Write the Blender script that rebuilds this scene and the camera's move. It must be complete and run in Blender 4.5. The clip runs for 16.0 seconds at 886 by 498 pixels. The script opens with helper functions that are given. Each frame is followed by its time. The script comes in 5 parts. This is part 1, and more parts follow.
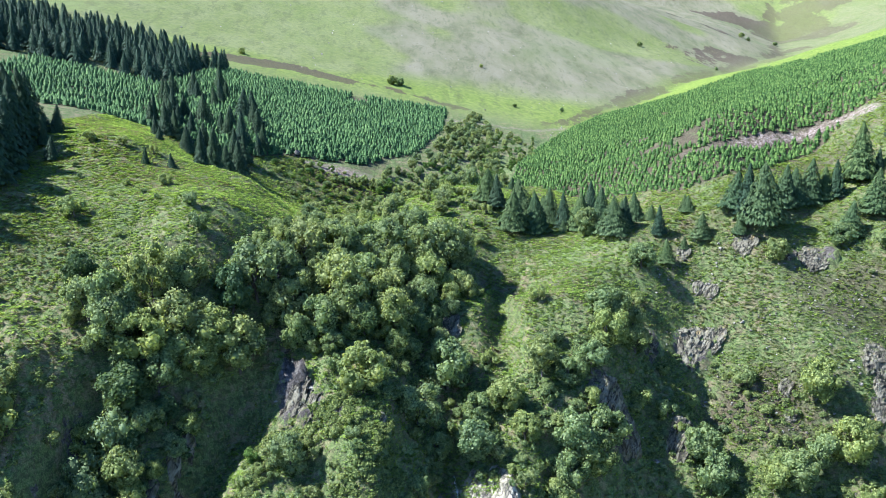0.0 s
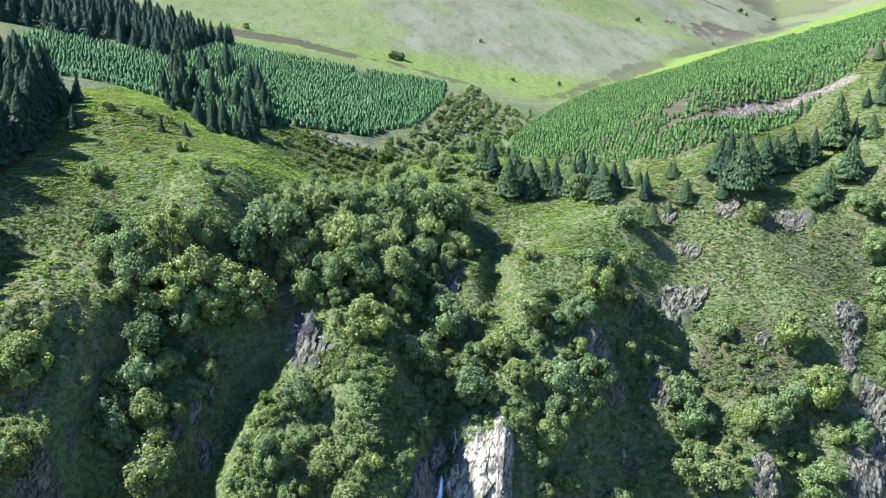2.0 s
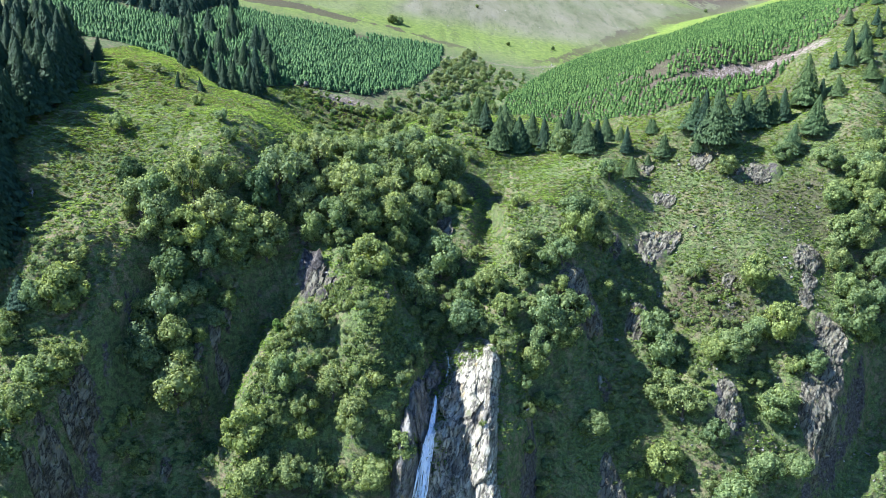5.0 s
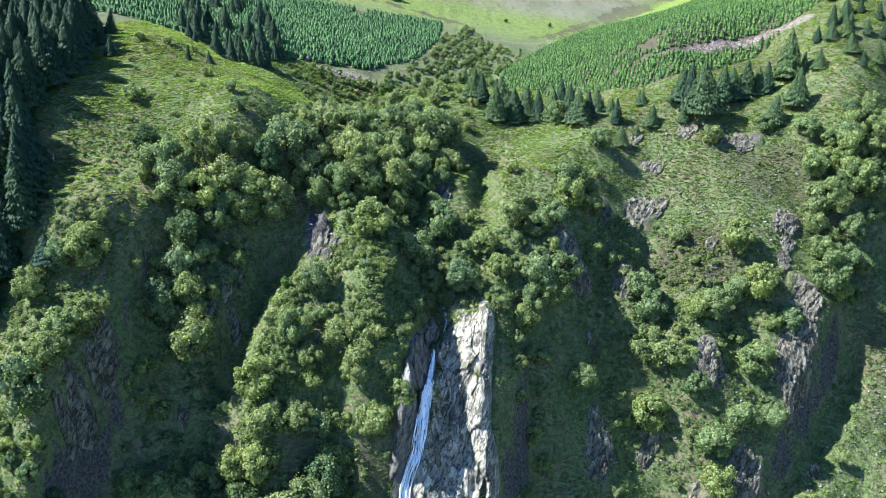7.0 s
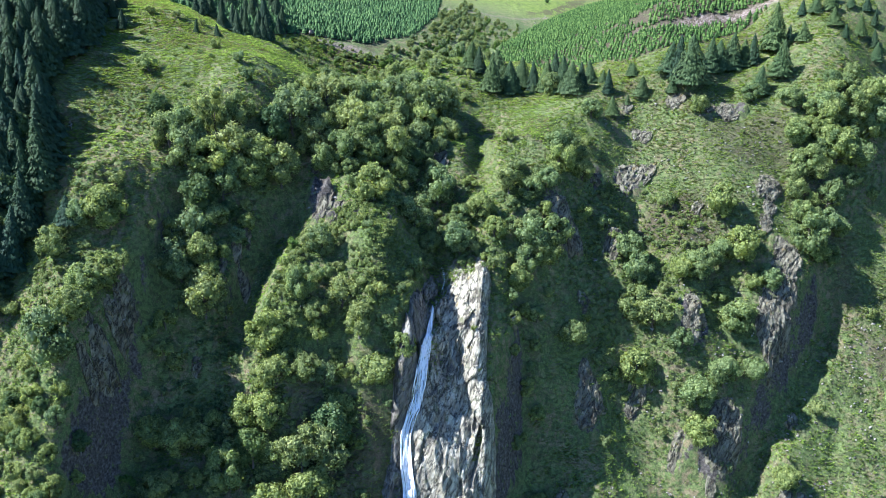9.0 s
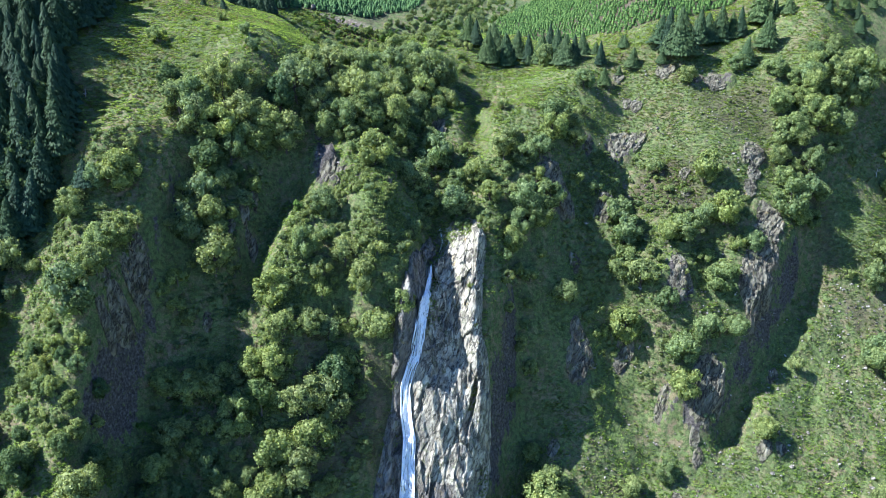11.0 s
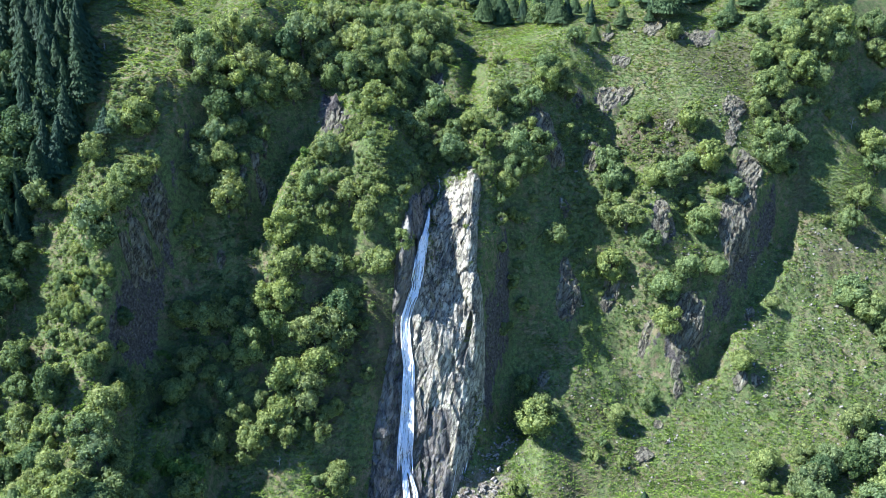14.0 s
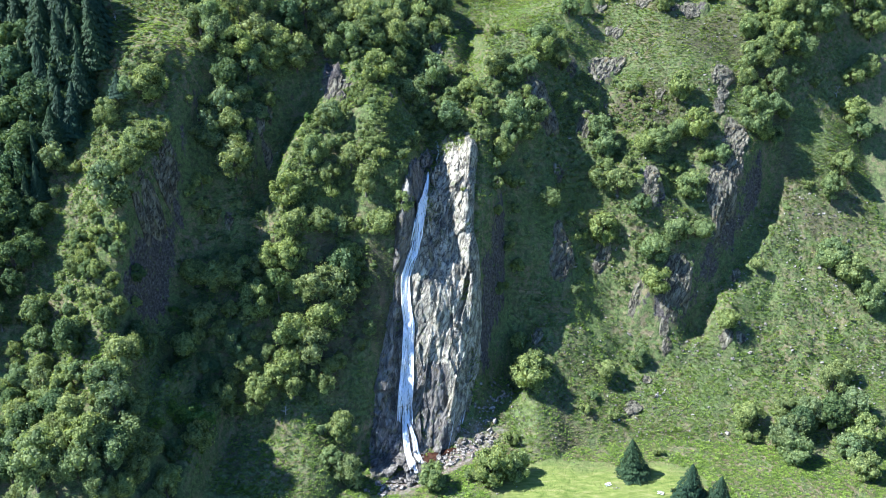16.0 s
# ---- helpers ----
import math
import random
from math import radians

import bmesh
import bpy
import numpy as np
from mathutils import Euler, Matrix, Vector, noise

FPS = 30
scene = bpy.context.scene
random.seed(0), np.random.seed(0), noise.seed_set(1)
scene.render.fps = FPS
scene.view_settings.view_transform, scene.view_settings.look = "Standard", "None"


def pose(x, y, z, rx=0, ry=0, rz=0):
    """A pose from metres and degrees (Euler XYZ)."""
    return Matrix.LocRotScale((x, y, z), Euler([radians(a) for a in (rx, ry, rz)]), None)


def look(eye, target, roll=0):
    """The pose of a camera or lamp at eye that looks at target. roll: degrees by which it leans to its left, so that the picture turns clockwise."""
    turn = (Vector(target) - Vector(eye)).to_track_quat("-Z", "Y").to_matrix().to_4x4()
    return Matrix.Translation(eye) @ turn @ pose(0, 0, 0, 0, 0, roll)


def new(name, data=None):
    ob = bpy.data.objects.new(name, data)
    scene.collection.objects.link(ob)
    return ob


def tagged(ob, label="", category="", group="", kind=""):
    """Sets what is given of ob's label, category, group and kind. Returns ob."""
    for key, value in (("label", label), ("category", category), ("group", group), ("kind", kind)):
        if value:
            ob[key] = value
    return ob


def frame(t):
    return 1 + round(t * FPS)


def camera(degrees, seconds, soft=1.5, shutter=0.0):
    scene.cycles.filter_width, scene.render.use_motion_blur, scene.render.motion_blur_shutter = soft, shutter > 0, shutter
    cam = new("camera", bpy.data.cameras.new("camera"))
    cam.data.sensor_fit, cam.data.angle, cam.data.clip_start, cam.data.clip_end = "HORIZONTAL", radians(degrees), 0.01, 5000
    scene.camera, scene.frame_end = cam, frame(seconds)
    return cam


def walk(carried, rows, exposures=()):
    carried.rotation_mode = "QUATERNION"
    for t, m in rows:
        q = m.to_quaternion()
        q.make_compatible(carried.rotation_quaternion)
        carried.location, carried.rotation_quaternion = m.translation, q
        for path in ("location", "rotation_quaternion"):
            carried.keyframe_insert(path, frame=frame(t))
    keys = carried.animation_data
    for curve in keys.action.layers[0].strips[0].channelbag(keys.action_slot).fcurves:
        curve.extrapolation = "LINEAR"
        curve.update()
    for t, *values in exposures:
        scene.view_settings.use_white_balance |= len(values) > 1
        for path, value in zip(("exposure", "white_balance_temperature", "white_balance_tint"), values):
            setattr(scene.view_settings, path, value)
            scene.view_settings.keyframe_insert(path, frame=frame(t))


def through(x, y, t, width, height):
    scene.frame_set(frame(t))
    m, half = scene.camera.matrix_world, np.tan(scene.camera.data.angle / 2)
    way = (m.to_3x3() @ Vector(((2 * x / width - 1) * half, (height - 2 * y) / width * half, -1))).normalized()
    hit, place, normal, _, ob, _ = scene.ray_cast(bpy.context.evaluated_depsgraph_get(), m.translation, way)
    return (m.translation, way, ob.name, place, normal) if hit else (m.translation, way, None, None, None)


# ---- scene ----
cam = camera(54, 16.0, soft=0.45)
PATH = [
    (0, (2.97, -143.56, 239.55), (2.97, -46.25, 216.52), -0.40),
    (0.5, (3.11, -149.17, 239.33), (3.02, -52.02, 215.63), -0.49),
    (1, (3.28, -154.65, 239.17), (3.15, -57.66, 214.83), -0.51),
    (1.5, (3.46, -160.04, 239.04), (3.33, -63.21, 214.07), -0.49),
    (2, (3.64, -165.39, 238.93), (3.53, -68.72, 213.34), -0.45),
    (2.5, (3.82, -170.71, 238.81), (3.75, -74.20, 212.62), -0.39),
    (3, (3.98, -176.01, 238.68), (3.97, -79.66, 211.91), -0.33),
    (3.5, (4.13, -181.31, 238.53), (4.17, -85.12, 211.19), -0.27),
    (4, (4.26, -186.61, 238.37), (4.35, -90.58, 210.47), -0.21),
    (4.5, (4.38, -191.90, 238.20), (4.52, -96.04, 209.74), -0.16),
    (5, (4.49, -197.18, 238.02), (4.67, -101.48, 209.01), -0.12),
    (5.5, (4.59, -202.43, 237.84), (4.80, -106.90, 208.28), -0.09),
    (6, (4.69, -207.65, 237.66), (4.93, -112.29, 207.55), -0.08),
    (6.5, (4.79, -212.84, 237.48), (5.05, -117.66, 206.83), -0.07),
    (7, (4.90, -217.99, 237.31), (5.17, -122.98, 206.10), -0.07),
    (7.5, (5.01, -223.09, 237.13), (5.30, -128.26, 205.37), -0.07),
    (8, (5.15, -228.14, 236.94), (5.44, -133.50, 204.63), -0.08),
    (8.5, (5.30, -233.13, 236.74), (5.60, -138.69, 203.88), -0.09),
    (9, (5.48, -238.09, 236.51), (5.77, -143.83, 203.11), -0.11),
    (9.5, (5.68, -242.99, 236.25), (5.97, -148.93, 202.31), -0.12),
    (10, (5.91, -247.87, 235.94), (6.19, -154.00, 201.47), -0.14),
    (10.5, (6.17, -252.72, 235.57), (6.44, -159.04, 200.59), -0.15),
    (11, (6.45, -257.55, 235.13), (6.70, -164.05, 199.65), -0.16),
    (11.5, (6.76, -262.37, 234.60), (6.98, -169.06, 198.65), -0.18),
    (12, (7.08, -267.20, 233.99), (7.27, -174.06, 197.58), -0.19),
    (12.5, (7.41, -272.04, 233.30), (7.56, -179.07, 196.46), -0.21),
    (13, (7.74, -276.89, 232.53), (7.84, -184.09, 195.27), -0.22),
    (13.5, (8.04, -281.75, 231.71), (8.10, -189.12, 194.05), -0.23),
    (14, (8.32, -286.63, 230.87), (8.33, -194.16, 192.81), -0.24),
    (14.5, (8.53, -291.49, 230.05), (8.52, -199.19, 191.58), -0.25),
    (15, (8.66, -296.33, 229.31), (8.65, -204.20, 190.42), -0.26),
    (15.5, (8.68, -301.10, 228.74), (8.71, -209.17, 189.40), -0.25),
    (16, (8.56, -305.75, 228.45), (8.68, -214.05, 188.58), -0.22),
]
walk(cam, [(t, look(eye, target, roll)) for t, eye, target, roll in PATH])

# ---------------------------------------------------------------- light
SUN_TO = Vector((-0.88, -0.02, 1.04)).normalized()      # towards the sun
world = bpy.data.worlds.new("sky")
scene.world = world
world.use_nodes = True
wn = world.node_tree
sky = wn.nodes.new("ShaderNodeTexSky")
sky.sky_type = "NISHITA"
sky.sun_disc = False
sky.sun_elevation = math.asin(SUN_TO.z)
sky.sun_rotation = math.atan2(SUN_TO.x, SUN_TO.y)
sky.altitude = 300
sky.air_density = 1.3
sky.ozone_density = 7.0
sky.dust_density = 0.3
wn.links.new(sky.outputs[0], wn.nodes["Background"].inputs[0])
wn.nodes["Background"].inputs[1].default_value = 0.066
sun_data = bpy.data.lights.new("sun", "SUN")
sun_data.energy = 5.0
sun_data.angle = radians(0.53)
sun_data.color = (1.0, 0.89, 0.68)
sun = new("sun", sun_data)
sun.matrix_world = look(Vector((0, 0, 600)), Vector((0, 0, 600)) - SUN_TO)
scene.view_settings.exposure = 1.66
scene.view_settings.use_white_balance = True
scene.view_settings.white_balance_temperature = 4880
scene.view_settings.white_balance_tint = 17

# ---------------------------------------------------------------- the lie of the land
def knots(v, pairs):
    """Smooth curve through a few (position, value) knots."""
    p = np.array(pairs, float)
    return np.interp(v, p[:, 0], p[:, 1])


def smooth01(v, a, b):
    u = np.clip((v - a) / (b - a), 0, 1)
    return u * u * (3 - 2 * u)


# where contour lines of the near scarp run: at each station across the slope, how far back each height lies
STATIONS = [-200, -184, -168, -156, -146, -138, -131, -125, -119, -113, -107, -101, -95, -89, -83, -77, -71, -64, -56, -48, -40, -32, -24, -16, -8, 0, 8, 16, 24,
        32, 38, 44, 50, 57, 65, 74, 84, 94, 104, 114, 124, 132, 140, 148, 155, 162, 170, 178, 188, 200, 214, 234]
CONTOURS = [
    (-8, [-80, -80, -80, -80, -80, -80, -80, -80, -80, -80, -80, -80, -80, -80, -80, -80, -80, -60, -39, -36, -28, -7, 6, 10, 13, 14, 16, 15, 15, 11, 7, 6, 4,
        4, 14, 16, 18, 20, 20, 20, 20, 20, 20, 18, 16, 13, 10, 8, 6, 5, 6, 6]),
    (10, [-77, -77, -77, -77, -77, -77, -77, -77, -77, -77, -77, -77, -75, -62, -5, 1, 1, -1, -2, -1, 5, 12, 17, 24, 27, 26, 26, 27, 31, 46, 51, 47, 34, 38, 43,
        46, 50, 56, 58, 57, 55, 53, 51, 49, 48, 47, 46, 46, 46, 46, 45, 44]),
    (30, [-69, -61, -50, -42, -44, -56, -62, -63, -63, -61, -55, -38, 9, 12, 14, 14, 15, 16, 17, 18, 20, 23, 26, 33, 36, 35, 36, 36, 41, 55, 60, 61, 62, 64, 64,
        67, 74, 76, 73, 69, 69, 69, 67, 66, 70, 72, 72, 70, 70, 70, 68, 64]),
    (50, [-33, -24, -16, -13, -14, -20, -27, -33, -34, -27, 11, 21, 23, 24, 27, 27, 28, 29, 30, 31, 33, 37, 36, 41, 43, 44, 47, 47, 48, 60, 68, 70, 74, 77, 79,
        83, 88, 87, 82, 79, 80, 82, 82, 83, 86, 89, 91, 92, 92, 90, 87, 85]),
    (70, [-4, 0, 9, 12, 10, 5, 2, 1, 6, 17, 27, 36, 43, 45, 48, 47, 45, 42, 40, 41, 47, 52, 48, 49, 51, 54, 62, 60, 57, 67, 75, 79, 83, 87, 90, 94, 97, 95, 90,
        88, 90, 93, 94, 95, 98, 101, 104, 107, 108, 107, 106, 110]),
    (90, [21, 28, 30, 31, 29, 24, 18, 17, 19, 27, 39, 47, 52, 58, 61, 62, 61, 56, 51, 52, 58, 61, 56, 56, 58, 66, 75, 72, 69, 75, 83, 88, 93, 97, 102, 108, 108,
        104, 97, 99, 108, 107, 105, 109, 110, 111, 116, 121, 123, 122, 122, 138]),
    (110, [44, 48, 48, 48, 45, 39, 33, 30, 29, 49, 51, 55, 62, 69, 73, 77, 78, 73, 67, 66, 70, 70, 64, 64, 69, 99, 98, 93, 88, 91, 95, 100, 104, 110, 118, 127,
        121, 137, 131, 125, 126, 124, 123, 123, 124, 126, 129, 132, 135, 138, 143, 157]),
    (130, [72, 72, 70, 68, 65, 62, 60, 61, 66, 66, 64, 68, 75, 81, 88, 94, 99, 104, 103, 99, 96, 89, 80, 80, 112, 124, 126, 124, 119, 116, 116, 117, 119, 123,
        133, 145, 152, 157, 156, 151, 146, 141, 139, 139, 141, 144, 142, 142, 146, 151, 158, 172]),
    (150, [91, 87, 84, 84, 84, 82, 79, 77, 80, 86, 92, 96, 98, 101, 106, 109, 113, 116, 121, 123, 122, 121, 129, 144, 151, 152, 152, 154, 186, 147, 146, 146,
        144, 144, 156, 164, 170, 175, 175, 169, 167, 162, 160, 163, 165, 164, 159, 156, 158, 163, 172, 186]),
]
# the shoulders and the ravine above the brink: heights across the slope, row by row going back
UPLAND_X = (-250, 250, 21)
UPLAND = [
    (90, [155, 155, 155, 157, 157, 158, 149, 150, 137, 144, 119, 124, 119, 93, 102, 94, 92, 76, 76, 75, 68]),
    (110, [163, 163, 163, 166, 165, 164, 161, 150, 137, 144, 119, 124, 119, 93, 102, 94, 92, 76, 76, 75, 68]),
    (130, [177, 177, 177, 183, 184, 177, 176, 180, 157, 151, 135, 138, 141, 113, 109, 114, 120, 109, 100, 90, 82]),
    (150, [187, 187, 187, 193, 193, 187, 188, 189, 171, 157, 149, 149, 153, 135, 123, 136, 140, 143, 129, 108, 100]),
    (175, [198, 198, 198, 200, 196, 195, 192, 187, 174, 163, 161, 145, 155, 158, 148, 158, 158, 166, 168, 143, 132]),
    (200, [206, 206, 206, 205, 205, 205, 195, 188, 168, 166, 167, 159, 158, 167, 170, 178, 173, 180, 191, 177, 167]),
    (230, [214, 214, 212, 211, 207, 203, 188, 176, 164, 165, 171, 175, 164, 166, 177, 187, 182, 187, 206, 207, 203]),
    (260, [222, 222, 214, 212, 205, 197, 180, 168, 154, 163, 172, 174, 166, 165, 181, 193, 191, 190, 212, 225, 227]),
    (295, [231, 231, 216, 212, 204, 192, 172, 156, 152, 160, 169, 169, 167, 171, 186, 205, 217, 209, 212, 234, 242]),
]
STREAM_X = [(60, 2), (100, 6), (150, 0), (247, -14), (300, -18), (361, 14), (430, 58), (563, 100), (690, 168), (890, 300),
            (1300, 560), (2000, 800), (5000, 1500)]
STREAM_Z = [(60, 90), (88, 108), (110, 122), (150, 133), (247, 137), (300, 148), (361, 162), (430, 166), (563, 170), (690, 176), (890, 190),
            (1300, 215), (2000, 260), (5000, 520)]
LEFT_SLOPE = [(100, 0.78), (200, 0.66), (260, 0.58), (330, 0.32), (420, 0.20), (520, 0.19), (800, 0.24), (1400, 0.3), (5000, 0.3)]
RIGHT_SLOPE = [(100, 0.8), (200, 0.46), (330, 0.21), (500, 0.16), (900, 0.2), (5000, 0.25)]


def hills(x, y, size, seed):
    """A few crossed waves: soft, uneven ground."""
    r = np.random.RandomState(seed)
    out = 0
    for k in range(7):
        a, f, p = r.uniform(0, math.pi), (1.7 ** (k / 2.0)) / size, r.uniform(0, 6.28)
        out = out + np.sin((x * math.cos(a) + y * math.sin(a)) * f * 6.28 + p + 1.3 * np.sin((x * math.sin(a) - y * math.cos(a)) * f * 3.1 + p * 2)) / (1.7 ** (k / 2.0))
    return out / 3.0


def ridge(x, y, x0, y0, x1, y1, width_l, width_r, height):
    """A rib (height above 0) or gully (below 0) along a line, with its own steepness on each side."""
    dx, dy = x1 - x0, y1 - y0
    n = math.hypot(dx, dy)
    u = ((x - x0) * dx + (y - y0) * dy) / (n * n)
    side = ((x - x0) * dy - (y - y0) * dx) / n
    w = np.where(side > 0, width_r, width_l)
    end = smooth01(u, -0.15, 0.12) * (1 - smooth01(u, 0.88, 1.15))
    return height * end * np.exp(-(side / w) ** 2)


# ribs and gullies running down the scarp: foot x, y, head x, y, breadth either side, height
RIBS = [(-123, -4, -103, 96, 14, 3.0, 5),
        (-114, -2, -95, 92, 4.5, 10, -16),
        (-84, 68, -63, 112, 8, 2.5, 4),
        (-78, 66, -57, 110, 3.5, 9, -10),
        (45, 44, 37, 100, 4.5, 9, -11),
        (120, 69, 172, 124, 10, 2.5, 5),
        (128, 66, 180, 120, 4.0, 8, -13)]
# spurs and side valleys far up the glen
FAR_RIDGES = [(140, 1120, -500, 1800, 190, 260, 46), (260, 1500, -260, 2300, 160, 220, -60), (420, 2000, -200, 3200, 330, 330, 120), (950, 1900, 2000, 3600, 420, 420, 150),
              (620, 2300, 900, 4200, 200, 200, -90), (900, 900, 1800, 2000, 260, 260, 60)]
def soft_knots(v, at, values):
    """Values at uneven stations, joined by a curve that eases through each of them."""
    at, values = np.asarray(at, float), np.asarray(values, float)
    k = np.clip(np.searchsorted(at, v) - 1, 0, len(at) - 2)
    u = np.clip((v - at[k]) / (at[k + 1] - at[k]), 0, 1)
    s = np.gradient(values, at)
    w = at[k + 1] - at[k]
    return ((2 * u ** 3 - 3 * u * u + 1) * values[k] + (u ** 3 - 2 * u * u + u) * w * s[k] + (3 * u * u - 2 * u ** 3) * values[k + 1] + (u ** 3 - u * u) * w * s[k + 1])


def scarp_z(x, y):
    """Height of the near scarp, between the contour lines; past the last one it goes on rising."""
    lines = [soft_knots(x, STATIONS, row) for _, row in CONTOURS]
    levels = [z for z, _ in CONTOURS]
    z = np.where(y < lines[0], levels[0] - 0.04 * np.minimum(lines[0] - y, 100), levels[-1] + 0.8 * (y - lines[-1]))
    for a, b, za, zb in zip(lines, lines[1:], levels, levels[1:]):
        u = (y - a) / np.maximum(b - a, 2.0)
        z = np.where((y >= a) & (y < b), za + (zb - za) * np.clip(u, 0, 1), z)
    return z, lines[-1]


def upland_z(x, y):
    """Height above the brink, eased from row to row."""
    at = np.linspace(*UPLAND_X)
    rows = [soft_knots(np.clip(x, at[0], at[-1]), at, row) for _, row in UPLAND]
    ys = [v for v, _ in UPLAND]
    z = rows[0]
    for a, b, ra, rb in zip(ys, ys[1:], rows, rows[1:]):
        u = np.clip((y - a) / (b - a), 0, 1)
        z = np.where(y >= a, ra + (rb - ra) * u, z)
    return z


def ground_z(x, y):
    x, y = np.asarray(x, float), np.asarray(y, float)
    scarp, brink = scarp_z(x, y)
    m = smooth01(y - brink, -14, 8)
    near_z = scarp * (1 - m) + upland_z(x, y) * m
    sx, sz = knots(y, STREAM_X), knots(y, STREAM_Z)
    d = x - sx
    left = np.minimum(-d, 100) * knots(y, LEFT_SLOPE) + np.maximum(-d - 100, 0) * 0.24
    right = np.minimum(d, 90) * knots(y, RIGHT_SLOPE) + np.maximum(d - 90, 0) * 0.32
    vale = sz + np.where(d < 0, left, right)
    back = smooth01(y, 262, 330)
    z = near_z * (1 - back) + vale * back
    # beyond the stations the valley sides run on evenly
    side = smooth01(np.abs(x - 17), 235, 420) * (1 - back)
    z = z * (1 - side) + (np.clip(y * 0.75 + 20, -20, 150) + np.clip(y - 170, 0, 2000) * 0.35) * side
    for r in RIBS:
        z = z + ridge(x, y, *r)
    far = smooth01(np.hypot(x, y - 100), 350, 900)
    z = z + far * (9 * hills(x, y, 900, 4) + 3.5 * hills(x, y, 240, 6)) + (1 - far) * 0.25 * hills(x, y, 37, 2)
    for r in FAR_RIDGES:
        z = z + smooth01(y, 620, 1000) * ridge(x, y, *r)
    near = 1 - far
    steep = smooth01(z, -2, 16)
    z = z + near * steep * (1 - (0.6 + 0.3 * (x < -40)) * smooth01(y, 105, 135)) * (1.3 * hills(x, y, 26, 7) + 0.9 * hills(x, y, 9, 9) + 0.45 * hills(x, y, 4.3, 12))
    return z


def z_at(x, y):
    return float(ground_z(np.array([x]), np.array([y]))[0])


# ---------------------------------------------------------------- materials
def vnoise(x, y, size, seed):
    """Soft lattice noise between 0 and 1."""
    x, y = np.asarray(x, float) / size, np.asarray(y, float) / size
    i, j = np.floor(x).astype(int), np.floor(y).astype(int)
    u, v = x - i, y - j
    u, v = u * u * (3 - 2 * u), v * v * (3 - 2 * v)

    def h(a, b):
        n = (a * 374761393 + b * 668265263 + seed * 974711) & 0x7FFFFFFF
        n = ((n ^ (n >> 13)) * 1274126177) & 0x7FFFFFFF
        return ((n ^ (n >> 16)) & 0xFFFF) / 65535.0
    return (h(i, j) * (1 - u) + h(i + 1, j) * u) * (1 - v) + (h(i, j + 1) * (1 - u) + h(i + 1, j + 1) * u) * v


def fbm(x, y, size, seed, octaves=4):
    return sum(vnoise(x, y, size / 2 ** k, seed + k) * 0.5 ** k for k in range(octaves)) / (2 - 0.5 ** (octaves - 1))


class Mat:
    """A small wrapper to lay nodes."""

    def __init__(self, name, rough=0.85):
        self.m = bpy.data.materials.new(name)
        self.m.use_nodes = True
        self.t = self.m.node_tree
        self.b = self.t.nodes["Principled BSDF"]
        self.b.inputs["Roughness"].default_value = rough
        self.b.inputs["Specular IOR Level"].default_value = 0.25
        self.pos = self.n("ShaderNodeTexCoord").outputs["Object"]

    def n(self, kind, **settings):
        node = self.t.nodes.new(kind)
        for k, v in settings.items():
            node.inputs[k.replace("_", " ")].default_value = v
        return node

    def link(self, a, b):
        self.t.links.new(a, b)

    def noise(self, scale, detail=3.0, stretch=None, rough=0.6):
        node = self.n("ShaderNodeTexNoise", Scale=scale, Detail=detail, Roughness=rough)
        src = self.pos
        if stretch:
            mp = self.n("ShaderNodeMapping", Scale=stretch)
            self.link(src, mp.inputs["Vector"])
            src = mp.outputs[0]
        self.link(src, node.inputs["Vector"])
        return node.outputs["Fac"]

    def ramp(self, fac, stops):
        node = self.t.nodes.new("ShaderNodeValToRGB")
        e = node.color_ramp.elements
        while len(e) < len(stops):
            e.new(0.5)
        for k, (p, c) in zip(e, stops):
            k.position, k.color = p, (*c, 1) if len(c) == 3 else c
        self.link(fac, node.inputs[0])
        return node.outputs[0]

    def grey(self, fac, a, b):
        return self.ramp(fac, [(a, (0, 0, 0)), (b, (1, 1, 1))])

    def mix(self, fac, a, b, kind="MIX"):
        node = self.t.nodes.new("ShaderNodeMix")
        node.data_type, node.blend_type = "RGBA", kind
        for v, s in ((fac, 0), (a, 6), (b, 7)):
            if hasattr(v, "is_linked"):
                self.link(v, node.inputs[s])
            else:
                node.inputs[s].default_value = v if s == 0 else (*v, 1)
        return node.outputs[2]

    def math(self, op, a, b=0.0):
        node = self.t.nodes.new("ShaderNodeMath")
        node.operation = op
        for v, s in ((a, 0), (b, 1)):
            if hasattr(v, "is_linked"):
                self.link(v, node.inputs[s])
            else:
                node.inputs[s].default_value = v
        return node.outputs[0]

    def attr(self, name):
        node = self.t.nodes.new("ShaderNodeAttribute")
        node.attribute_name = name
        sep = self.t.nodes.new("ShaderNodeSeparateColor")
        self.link(node.outputs["Color"], sep.inputs[0])
        return sep.outputs

    def bump(self, height, strength, distance):
        node = self.n("ShaderNodeBump", Strength=strength, Distance=distance)
        self.link(height, node.inputs["Height"])
        self.link(node.outputs[0], self.b.inputs["Normal"])

    def colour(self, c):
        if hasattr(c, "is_linked"):
            self.link(c, self.b.inputs["Base Color"])
        else:
            self.b.inputs["Base Color"].default_value = (*c, 1)
        return self


